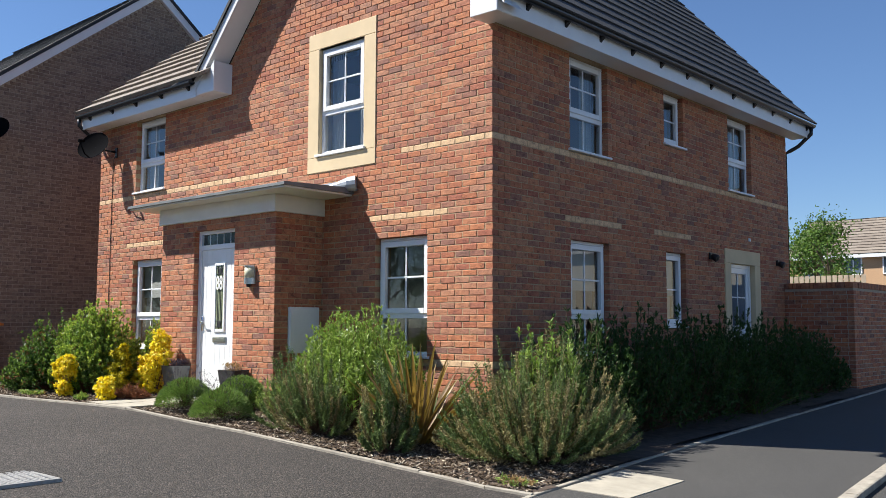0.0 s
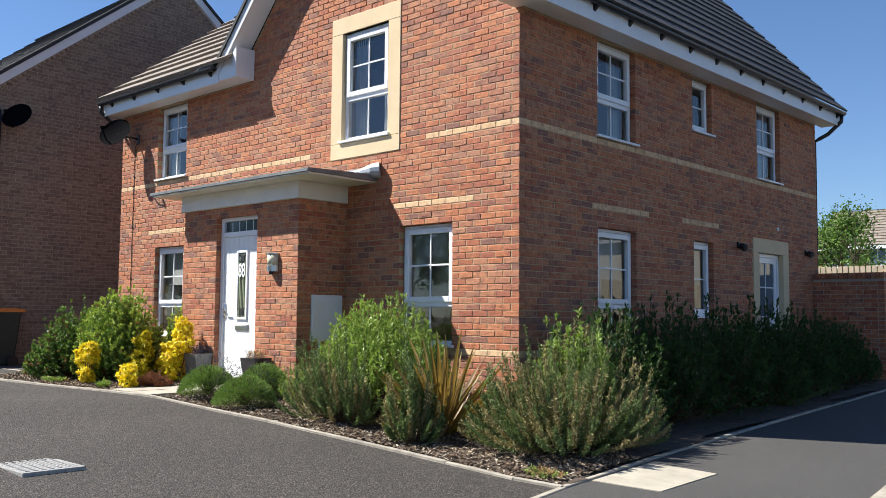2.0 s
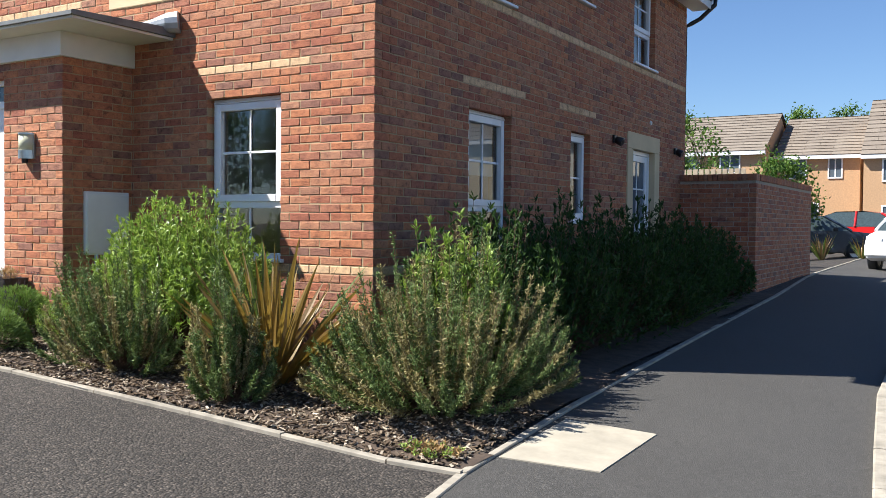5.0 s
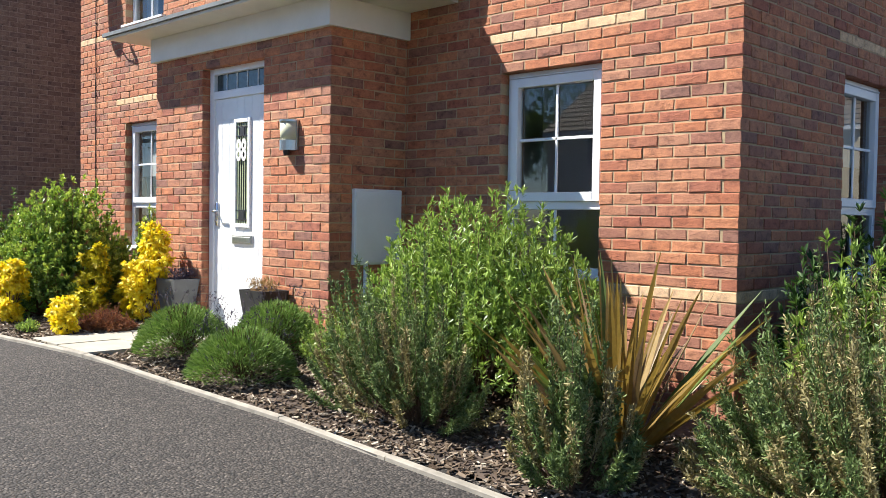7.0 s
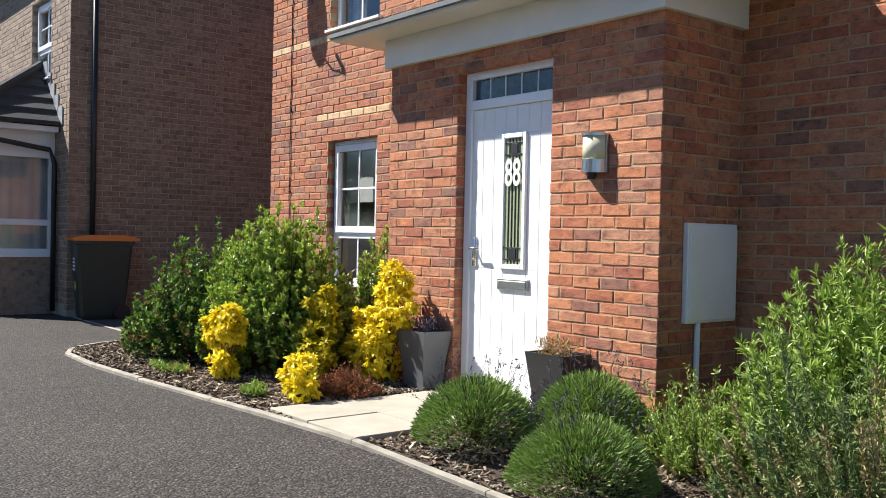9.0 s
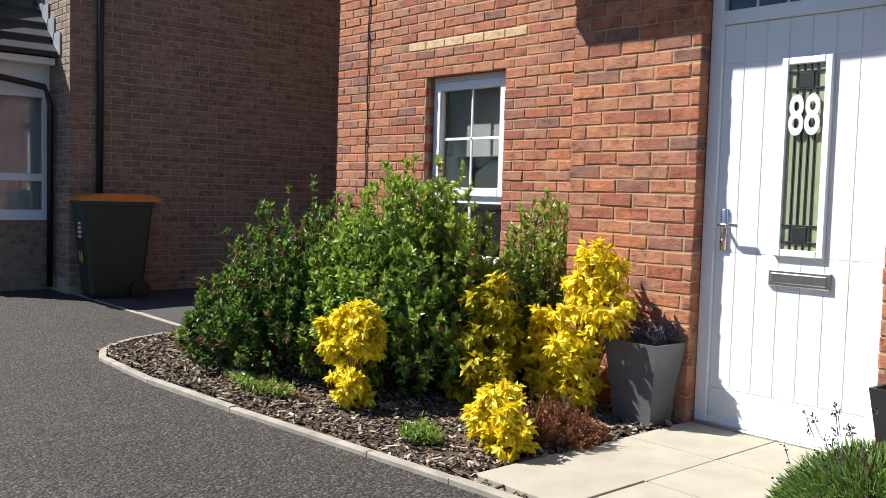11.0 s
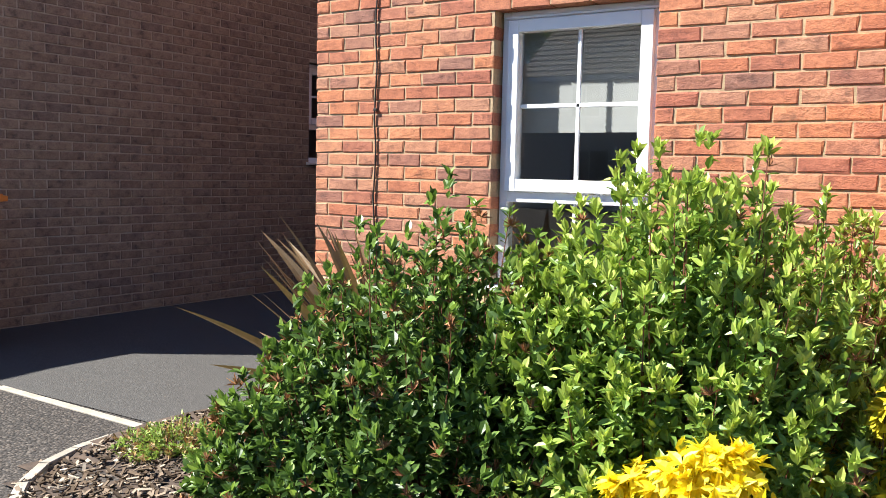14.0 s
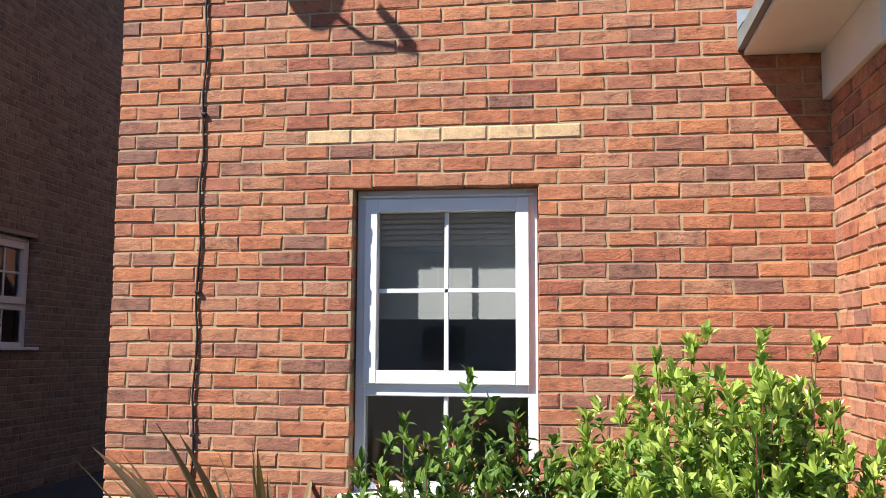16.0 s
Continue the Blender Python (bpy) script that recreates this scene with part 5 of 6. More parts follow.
dish(-8.55, 0.0, 4.1, 22, "black mesh satellite dish bracketed under the eaves", (-0.12, -0.38, 0.05))
dish(NX, -0.84, 4.72, 30, "black satellite dish on the neighbour's side wall", (0.36, -0.08, 0.05))
s = Shape()
pts = [(-8.55, -0.02, 4.0)]
z = 3.95
k = 0
while z > 0.25:
    pts.append((-8.645 + 0.008 * math.sin(k * 1.9) + (0.02 if z > 3.7 else 0), -0.009, z))
    z -= 0.15
    k += 1
s.tube(pts, 0.0055, 6)
tagged(part("aerial_cable", s, CABLE, None, "", True), "thin black aerial cable clipped down the brick wall", "cable")
for zz in (3.4, 2.5, 1.6, 0.9):
    s = Shape()
    s.bevel_box(-8.655, -8.63, -0.02, -0.002, zz, zz + 0.014, 0.002)
    tagged(part("cable_clip", s, CABLE), "small black cable clip on the brickwork", "clip", "cable clips")

# drain cover in the drive
dc = thing("drain_cover", -0.89, -4.9, G(-0.89, -4.9), "grey chequered metal drain cover set in the tarmac", "drain cover", kind="")
s = Shape()
s.bevel_box(-0.36, 0.36, -0.24, 0.24, -0.03, 0.008, 0.003)
part("cover_frame", s, IRON, dc)
s = Shape()
for i in range(11):
    for j in range(7):
        s.bevel_box(-0.325 + i * 0.06, -0.285 + i * 0.06, -0.205 + j * 0.06, -0.165 + j * 0.06, 0.006, 0.013, 0.003)
part("cover_tread", s, IRON, dc)["kind"] = "stuff"

# wheelie bin
wb = thing("wheelie_bin", -11.5, -1.12, G(-11.5, -1.12), "dark green wheelie bin with an orange lid against brickwork", "wheelie bin")
wb.rotation_euler = (0, 0, radians(-8))
s = Shape()
rings = [(0.0, 0.20, 0.24), (0.06, 0.215, 0.26), (0.95, 0.275, 0.34), (0.955, 0.29, 0.36), (1.0, 0.29, 0.36)]
pr = []
for z, a, b in rings:
    for sx, sy in ((-1, -1), (1, -1), (1, 1), (-1, 1)):
        c = 0.03
        pr += [(sx * (a - c), sy * b, z), (sx * a, sy * (b - c), z)] if sx * sy < 0 else [(sx * a, sy * (b - c), z), (sx * (a - c), sy * b, z)]
nn = 8
s.add(pr, [(r * nn + k, r * nn + (k + 1) % nn, (r + 1) * nn + (k + 1) % nn, (r + 1) * nn + k) for r in range(len(rings) - 1) for k in range(nn)] + [tuple(range(nn - 1, -1, -1))])
part("bin_body", s, BIN_BODY, wb)
s = Shape()
s.prism([(-0.39, 1.0), (-0.40, 1.03), (-0.2, 1.07), (0.25, 1.075), (0.38, 1.05), (0.38, 1.0)], -0.31, 0.31, "x")
s.bevel_box(-0.3, 0.3, 0.36, 0.42, 1.0, 1.04, 0.01)
part("lid", s, BIN_LID, wb, "orange plastic lid")
for sx in (-1, 1):
    s = Shape()
    s.lathe([(0.0, -0.025), (0.1, -0.025), (0.1, 0.025), (0.0, 0.025)], 18, Matrix.Translation((sx * 0.25, 0.22, 0.1)) @ Matrix.Rotation(radians(90), 4, "Y"))
    part("wheel", s, BLACKPLASTIC, wb)
lettering("14", 0.16, Matrix.Translation((0.0, -0.31, 0.42)) @ Matrix.Rotation(radians(94), 4, "X"), YELLOWPRINT, wb)
s = Shape()
for k in range(4):
    s.bevel_box(-0.05, 0.05, -0.332 + 0.0, -0.316, 0.62 + k * 0.045, 0.645 + k * 0.045, 0.001)
part("printed_mark", s, WHITEPRINT, wb)


# planters
def planter(x, y, z, mat, label, h=0.43):
    p = thing("planter", x, y, z, label, "planter", "planters by the door")
    s = Shape()
    a0, b0, a1, b1 = 0.115, 0.09, 0.165, 0.13
    def ring(a, b, z):
        return [(-a, -b, z), (a, -b, z), (a, b, z), (-a, b, z)]
    t = 0.014
    pts = ring(a0, b0, 0) + ring(a0 * 1.12, b0 * 1.12, h * 0.4) + ring(a1, b1, h) + ring(a1 - t, b1 - t, h) + ring(a1 - 2 * t, b1 - 2 * t, h - 0.06)
    f = [(3, 2, 1, 0)]
    for r in range(4):
        f += [(r * 4 + k, r * 4 + (k + 1) % 4, r * 4 + 4 + (k + 1) % 4, r * 4 + 4 + k) for k in range(4)]
    s.add(pts, f)
    part("pot", s, mat, p)
    s = Shape()
    s.add(ring(a1 - 2 * t, b1 - 2 * t, h - 0.05), [(0, 1, 2, 3)])
    part("compost", s, SOIL, p)
    return p


planter(-4.96, -0.93, 0.015, POT_GREY, "tall tapered grey planter with dead twigs")
planter(-3.58, -0.94, 0.0, POT_DARK, "tall tapered charcoal planter with dried flowers")

# ---- plants ----
def unit(a):
    return a / np.maximum(1e-9, np.linalg.norm(a, axis=1, keepdims=True))


def leaves(P, D, N, L, W, fold=0.18, bend=0.12, mid=0.42):
    """Pointed oval leaves with a folded midrib: arrays of base, direction, face normal, length, width."""
    D = unit(D)
    S = unit(np.cross(D, N))
    N = np.cross(S, D)
    L, W = L[:, None], W[:, None]
    m1, m2 = P + D * L * 0.33, P + D * L * mid * 1.6 + N * L * -bend * 0.4
    tip = P + D * L - N * L * bend
    k = N * W * fold
    v = np.stack([P, m1 + S * W * 0.46 + k, m1, m1 - S * W * 0.46 + k, m2 + S * W * 0.4 + k, m2, m2 - S * W * 0.4 + k, tip], 1)
    f = np.array([(0, 2, 1, 1), (0, 3, 2, 2), (1, 2, 5, 4), (2, 3, 6, 5), (4, 5, 7, 7), (5, 6, 7, 7)])
    n = len(P)
    faces = (f[None] + (np.arange(n) * 8)[:, None, None]).reshape(-1, 4)
    return v.reshape(-1, 3), [tuple(dict.fromkeys(q)) for q in faces.tolist()]


def needles(P, D, L, W):
    D = unit(D)
    S = unit(np.cross(D, rng.normal(size=D.shape)))
    L, W = L[:, None], W[:, None]
    v = np.stack([P - S * W * 0.3, P + S * W * 0.3, P + D * L * 0.6 + S * W * 0.5, P + D * L, P + D * L * 0.6 - S * W * 0.5], 1)
    n = len(P)
    return v.reshape(-1, 3), (np.array([0, 1, 2, 3, 4])[None] + (np.arange(n) * 5)[:, None]).tolist()


def mesh_part(name, v, f, mat, parent, label="", origin=(0, 0, 0)):
    ob = new(name, mesh_of(name, np.asarray(v) - np.array(origin), f, mat))
    ob.parent = parent
    if label:
        ob["label"] = label
    return ob


def stems_of(paths, r0, mat, parent, origin, name="stem"):
    s = Shape()
    for p in paths:
        s.tube([Vector(q) - Vector(origin) for q in p], [r0 * (1 - 0.75 * k / (len(p) - 1)) for k in range(len(p))], 4, False)
    return part(name, s, mat, parent)


def dome_paths(x, y, z, rx, ry, h, n, low=0.25, ragged=0.14, lean=(0, 0), height=None):
    """Curved stems from the base into a dome."""
    out = []
    for k in range(n):
        a, r = rng.uniform(0, 2 * math.pi), math.sqrt(rng.uniform(0, 1)) * 0.98
        lift = math.sqrt(max(0.04, 1 - r * r))
        level = rng.uniform(low, 1.0) ** 0.55
        ex, ey = x + rx * r * math.cos(a) + lean[0] * level, y + ry * r * math.sin(a) + lean[1] * level
        top = height(ex, ey) if height else 1.0
        ez = z + h * top * lift * level * (1 + rng.normal(0, ragged) * (level > 0.8))
        bx_, by_ = x + rx * r * math.cos(a) * 0.25, y + ry * r * math.sin(a) * 0.25
        p0, p2 = np.array([bx_, by_, z]), np.array([ex, ey, max(z + 0.05, ez)])
        p1 = (p0 + p2) / 2 + np.array([(ex - x) * 0.25, (ey - y) * 0.25, -0.05 * h]) + rng.normal(0, 0.015, 3)
        out.append([tuple(p0 * (1 - t) ** 2 + 2 * p1 * t * (1 - t) + p2 * t * t) for t in (0, 0.25, 0.5, 0.75, 1)])
    return out


def along(paths, per, start):
    P, T = [], []
    for p in paths:
        q = np.array(p)
        t = np.sort(rng.uniform(start, 1.0, per)) * (len(q) - 1)
        i = np.minimum(t.astype(int), len(q) - 2)
        P.append(q[i] + (q[i + 1] - q[i]) * (t - i)[:, None])
        T.append(q[i + 1] - q[i])
    return np.concatenate(P), unit(np.concatenate(T))


def tips(paths, per, back=0.0):
    q = np.array([p[-1] for p in paths])
    T = unit(np.array([np.array(p[-1]) - np.array(p[-2]) for p in paths]))
    P, D = np.repeat(q, per, 0), np.repeat(T, per, 0)
    return P - D * rng.uniform(0, back + 1e-6, (len(P), 1)), D


def leafy(name, label, category, x, y, rx, ry, h, n, per, size, mats, tip_n=7, low=0.25, start=0.35, stem=STEM, ragged=0.14, lean=(0, 0), height=None,
          buds=0, tip_open=0.7, shape=0.42, group="", droop=0.15, z=None):
    z = G(x, y) + 0.01 if z is None else z
    th = thing(name, x, y, z, label, category, group)
    o = (x, y, z)
    paths = dome_paths(x, y, z, rx, ry, h, n, low, ragged, lean, height)
    stems_of(paths[:: max(1, n // 160)], 0.006, stem, th, o)
    P, T = along(paths, per, start)
    out = unit(P - np.array([x, y, z - 0.3 * h]))
    D = unit(rng.normal(0, 0.75, P.shape) + out * 0.7 + T * 0.35 + np.array([0, 0, -droop]))
    N = unit(rng.normal(0, 0.45, P.shape) + np.array([0, 0, 1.0]) + out * 0.5)
    L = size * rng.uniform(0.7, 1.15, len(P))
    v, f = leaves(P, D, N, L, L * shape)
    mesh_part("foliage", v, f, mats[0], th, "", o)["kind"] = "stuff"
    if tip_n:
        P, T = tips(paths, tip_n, 0.035)
        D = unit(T * 0.7 + rng.normal(0, tip_open, P.shape) + np.array([0, 0, 0.45]))
        N = unit(T + rng.normal(0, 0.3, P.shape))
        L = size * rng.uniform(0.65, 1.1, len(P))
        v, f = leaves(P, D, N, L, L * shape, 0.22, -0.05)
        mesh_part("young_leaves", v, f, mats[1], th, "", o)["kind"] = "stuff"
    if buds:
        q = np.array([paths[k][-1] for k in rng.integers(0, n, buds)]) + rng.normal(0, 0.01, (buds, 3)) - np.array([0, 0, 0.05])
        P = np.repeat(q, 16, 0)
        D = unit(rng.normal(0, 0.8, P.shape) + np.array([0, 0, 1.0]))
        v, f = needles(P, D, rng.uniform(0.02, 0.045, len(P)), np.full(len(P), 0.006))
        mesh_part("bud_cluster", v, f, REDBUD, th, "reddish flower buds", o)["kind"] = "stuff"
    return th


def spiky(name, label, category, x, y, rx, ry, h, n, per, mats, length=0.026, width=0.0035, lean=(0, 0), low=0.15, dry=0.3, group="", height=None, ragged=0.16, stem=STEM):
    """Upright twigs set all round with needles, some of them brown and dry."""
    z = G(x, y) + 0.01
    th = thing(name, x, y, z, label, category, group)
    o = (x, y, z)
    paths = dome_paths(x, y, z, rx, ry, h, n, low, ragged, lean, height)
    stems_of(paths, 0.004, stem, th, o)
    cutoff = int(n * (1 - dry))
    for ps, mat, nm in ((paths[:cutoff], mats[0], "foliage"), (paths[cutoff:], mats[1], "dry_foliage")):
        if not ps:
            continue
        P, T = along(ps, per, 0.3)
        P = P + rng.normal(0, 0.007, P.shape)
        D = unit(T * 0.9 + rng.normal(0, 0.7, P.shape))
        v, f = needles(P, D, length * rng.uniform(0.6, 1.2, len(P)), width * rng.uniform(0.8, 1.3, len(P)))
        mesh_part(nm, v, f, mat, th, "", o)["kind"] = "stuff"
    return th


def lavender(x, y, r, h, label):
    z = G(x, y) + 0.015
    th = thing("lavender", x, y, z, label, "lavender", "lavender mounds by the path")
    o = (x, y, z)
    n = 11000
    a, q = rng.uniform(0, 2 * math.pi, n), np.sqrt(rng.uniform(0, 1, n))
    lift = np.sqrt(np.maximum(0.03, 1 - q ** 2)) * rng.uniform(0.35, 1.0, n) ** 0.6
    P = np.stack([x + r * q * np.cos(a), y + r * q * np.sin(a), z + (h - 0.055) * lift], 1)
    D = unit(np.stack([np.cos(a) * q * 1.15, np.sin(a) * q * 1.15, 1.0 - 0.55 * q], 1) + rng.normal(0, 0.25, (n, 3)))
    v, f = needles(P, D, rng.uniform(0.022, 0.055, n), rng.uniform(0.004, 0.0065, n))
    mesh_part("foliage", v, f, LAVENDER, th, "", o)["kind"] = "stuff"
    s = Shape()
    for k in range(110):
        aa, qq = rng.uniform(0, 2 * math.pi), rng.uniform(0.1, 1.05)
        s.tube([(0, 0, 0), (r * 0.5 * qq * math.cos(aa), r * 0.5 * qq * math.sin(aa), h * 0.45), (r * 0.85 * qq * math.cos(aa), r * 0.85 * qq * math.sin(aa), h * math.sqrt(max(0.05, 1 - qq * qq * 0.8)) * 0.9)], 0.003, 3, False)
    part("stem", s, STEM, th)
    m = 70
    a, q = rng.uniform(0, 2 * math.pi, m), rng.uniform(0.3, 1.05, m)
    base = np.stack([x + r * q * np.cos(a), y + r * q * np.sin(a), z + h * np.sqrt(np.maximum(0.05, 1 - 0.85 * q ** 2))], 1)
    D = unit(np.stack([np.cos(a) * q * 0.5, np.sin(a) * q * 0.5, np.full(m, 1.0)], 1) + rng.normal(0, 0.15, (m, 3)))
    tipv = base + D * rng.uniform(0.06, 0.13, (m, 1))
    v1, f1 = needles(base, D, np.linalg.norm(tipv - base, axis=1), np.full(m, 0.0028))
    P = np.repeat(tipv, 9, 0) + rng.normal(0, 0.005, (m * 9, 3)) - np.repeat(D, 9, 0) * rng.uniform(0, 0.03, (m * 9, 1))
    v2, f2 = needles(P, unit(rng.normal(size=P.shape) + np.repeat(D, 9, 0)), np.full(len(P), 0.011), np.full(len(P), 0.006))
    off = len(v1)
    mesh_part("flower_spike", np.concatenate([v1, v2]), f1 + [[i + off for i in q_] for q_ in f2], LAV_BUD, th, "faded grey-purple flower spikes", o)["kind"] = "stuff"


def flax(name, label, x, y, n, length, width, mats, spread=0.75, droop=0.35, aim=None, group="flax plants"):
    """Sword-shaped blades fanning from the ground, each folded and bending over."""
    z = G(x, y) + 0.01
    th = thing(name, x, y, z, label, "flax", group)
    for k in range(n):
        a = rng.uniform(0, 2 * math.pi) if aim is None else rng.normal(aim[0], aim[1])
        tilt = rng.uniform(0.02, 1.0) ** 0.75 * 0.85 * spread
        L, w = length * rng.uniform(0.6, 1.08), width * rng.uniform(0.7, 1.15)
        d = Vector((math.cos(a) * math.sin(tilt), math.sin(a) * math.sin(tilt), math.cos(tilt)))
        sd_ = d.cross(Vector((0, 0, 1))).normalized()
        sd_ = (Matrix.Rotation(rng.uniform(-0.9, 0.9), 3, d) @ sd_).normalized()
        p = Vector((math.cos(a), math.sin(a), 0)) * rng.uniform(0.01, 0.1)
        s, seg = Shape(), 9
        bow = droop * rng.uniform(0.2, 1.3)
        twist = rng.uniform(-0.4, 0.4)
        pts = []
        for i in range(seg + 1):
            t = i / seg
            ww = w * (0.55 + 0.9 * t * (1 - t) * 1.6) * (1 - t ** 4) + 0.001
            up = sd_.cross(d).normalized()
            pts += [tuple(p + sd_ * ww / 2 + up * ww * 0.16), tuple(p), tuple(p - sd_ * ww / 2 + up * ww * 0.16)]
            d = (d + Vector((math.cos(a), math.sin(a), -0.9)) * bow * 0.09 * t * 1.6).normalized()
            sd_ = (Matrix.Rotation(twist / seg, 3, d) @ (sd_ - d * sd_.dot(d))).normalized()
            p = p + d * (L / seg)
        s.add(pts, [(i * 3 + j, i * 3 + j + 1, i * 3 + j + 4, i * 3 + j + 3) for i in range(seg) for j in (0, 1)])
        part("blade", s, mats[k % len(mats)], th)
    return th


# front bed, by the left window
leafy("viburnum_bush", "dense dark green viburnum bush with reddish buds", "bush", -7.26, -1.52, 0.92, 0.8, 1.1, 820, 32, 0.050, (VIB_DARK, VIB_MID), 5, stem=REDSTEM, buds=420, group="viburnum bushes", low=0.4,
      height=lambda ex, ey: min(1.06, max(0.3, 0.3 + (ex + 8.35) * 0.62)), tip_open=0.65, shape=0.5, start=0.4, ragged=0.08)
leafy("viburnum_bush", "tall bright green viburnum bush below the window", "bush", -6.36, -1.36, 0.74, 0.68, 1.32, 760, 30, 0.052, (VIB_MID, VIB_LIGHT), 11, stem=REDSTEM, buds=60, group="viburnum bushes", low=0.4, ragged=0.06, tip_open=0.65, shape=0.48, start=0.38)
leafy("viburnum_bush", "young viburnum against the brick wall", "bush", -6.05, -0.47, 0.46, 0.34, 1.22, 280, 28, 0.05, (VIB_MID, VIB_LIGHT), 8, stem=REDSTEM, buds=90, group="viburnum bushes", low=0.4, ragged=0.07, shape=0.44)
flax("flax_plant", "bronze brown flax with arching striped blades", -7.98, -0.66, 64, 1.12, 0.088, (PHORM_BROWN, PHORM_BROWN, PHORM_BROWN), 1.25, 0.4, (3.4, 1.1))


def golden(label, x, y, blobs, mats=None):
    """A lumpy golden shrub: star-shaped leaf rosettes over rounded clumps on thin stems."""
    z = G(x, y) + 0.01
    th = thing("golden_shrub", x, y, z, label, "shrub", "golden shrubs")
    P, A, paths = [], [], []
    lumps = []
    for bx_, by_, bz_, br_ in blobs:
        lumps.append((bx_, by_, bz_, br_ * 0.8))
        for k in range(5):
            d = rng.normal(size=3)
            d = d / np.linalg.norm(d) * br_ * rng.uniform(0.75, 1.05)
            lumps.append((bx_ + d[0], by_ + d[1], max(0.06, bz_ + d[2]), br_ * rng.uniform(0.25, 0.5)))
    for bx_, by_, bz_, br_ in lumps:
        n = int(1700 * br_ * br_) + 6
        d = unit(rng.normal(size=(n, 3)) + np.array([0, -0.15, 0.25]))
        r = br_ * rng.uniform(0.7, 1.05, (n, 1))
        q = np.array([x + bx_, y + by_, z + bz_]) + d * r
        q[:, 2] = np.maximum(q[:, 2], z + 0.03)
        P.append(q)
        A.append(d)
        for k in range(0, n, 5):
            c = np.array([x + bx_ * 0.7, y + by_ * 0.7, z + bz_ * 0.7])
            paths.append([(x + bx_ * 0.2, y + by_ * 0.2, z), tuple(c), tuple(q[k])])
    stems_of(paths, 0.005, STEM, th, (x, y, z))
    P, A = np.concatenate(P), np.concatenate(A)
    m = 10
    C, T = np.repeat(P, m, 0), np.repeat(A, m, 0)
    D = unit(T * 0.55 + rng.normal(0, 0.7, C.shape) + np.array([0, 0, -0.4]))
    L = 0.057 * rng.uniform(0.6, 1.15, len(C))
    v, f = leaves(C + T * 0.005, D, unit(T + np.array([0, 0, 0.5])), L, L * 0.46, 0.14, 0.2)
    mesh_part("foliage", v, f, mats or YELLOW, th, "", (x, y, z))["kind"] = "stuff"
    return th


golden("low golden yellow shrub beside the edging", -6.1, -1.98, [(0.03, 0, 0.45, 0.13), (-0.11, 0, 0.4, 0.1), (0.14, 0, 0.41, 0.1), (-0.05, 0.02, 0.29, 0.12), (0.03, -0.02, 0.18, 0.11), (0, 0, 0.08, 0.1)])
golden("small golden yellow shrub at the path's corner", -4.98, -1.95, [(0.02, 0, 0.2, 0.1), (-0.12, 0.02, 0.1, 0.1), (0.08, -0.04, 0.09, 0.09), (-0.06, 0.08, 0.25, 0.07)])
# this shrub takes the leaf colour with shade mixed in
golden("golden shrub beside the viburnum, shade put into its leaf colour", -5.78, -1.4, [(0.12, 0.05, 0.58, 0.12), (-0.1, 0.05, 0.34, 0.14), (0.14, 0.03, 0.40, 0.14), (0.02, 0, 0.2, 0.17), (0.18, -0.05, 0.2, 0.12)], YELLOW_SHADED)
golden("tall golden shrub leaning on the porch brickwork behind the planter", -5.33, -1.06, [(0.1, 0.06, 0.76, 0.14), (0.0, 0.04, 0.68, 0.1), (0.19, 0.03, 0.57, 0.13), (0.05, 0, 0.5, 0.14), (-0.14, 0, 0.4, 0.16), (0.06, -0.04, 0.34, 0.15), (-0.2, -0.05, 0.26, 0.14), (0.06, -0.05, 0.2, 0.15), (-0.06, 0, 0.12, 0.16)])
spiky("heath_clump", "low rust-red dried heath clump by the path", "heath", -4.97, -1.6, 0.26, 0.26, 0.2, 260, 40, (RUST, RUST), 0.018, 0.006, low=0.3, dry=0.3)
lavender(-3.42, -1.74, 0.34, 0.42, "rounded green lavender mound at the path's edge")
lavender(-3.12, -1.14, 0.34, 0.46, "green lavender mound below the charcoal planter")
lavender(-2.6, -1.78, 0.35, 0.4, "green lavender mound in the bark mulch")
for px_, py_, pz_ in ((-4.94, -0.93, 0.42), (-3.58, -0.94, 0.40)):
    n = 420
    P = np.array([px_, py_, pz_]) + rng.uniform(-1, 1, (n, 3)) * np.array([0.12, 0.09, 0.0])
    P[:, 2] += rng.uniform(0, 0.10, n)
    v, f = needles(P, unit(rng.normal(0, 0.7, (n, 3)) + np.array([0, 0, 0.8])), rng.uniform(0.02, 0.07, n), np.full(n, 0.006))
    ob = new("dried_flowers", mesh_of("dried_flowers", v, f, DRYTWIG if px_ > -4 else LAV_BUD))
    tagged(ob, "withered brown flowers and twigs in a planter", "dried plant", "dried plants", "stuff")

# bed towards the corner
spiky("conifer_sprig", "thin light green sprig beside the porch corner", "shrub", -2.42, -1.0, 0.5, 0.34, 0.56, 170, 90, (HEBE, ROSE_DRY), 0.026, 0.008, low=0.3, dry=0.1)
leafy("hebe_bush", "bright green narrow-leaved hebe below the window", "bush", -1.45, -0.72, 1.12, 0.6, 1.36, 1000, 26, 0.06, (HEBE, HEBE), 9, low=0.3, shape=0.26, ragged=0.045, group="hebe bushes", tip_open=0.6, start=0.55)
spiky("rosemary_bush", "straggly rosemary with brown dried stems", "bush", -1.22, -1.5, 0.72, 0.42, 0.9, 150, 300, (ROSEMARY, ROSE_DRY), 0.032, 0.0055, lean=(-0.16, -0.1), dry=0.22, group="rosemary bushes", low=0.25, ragged=0.2)
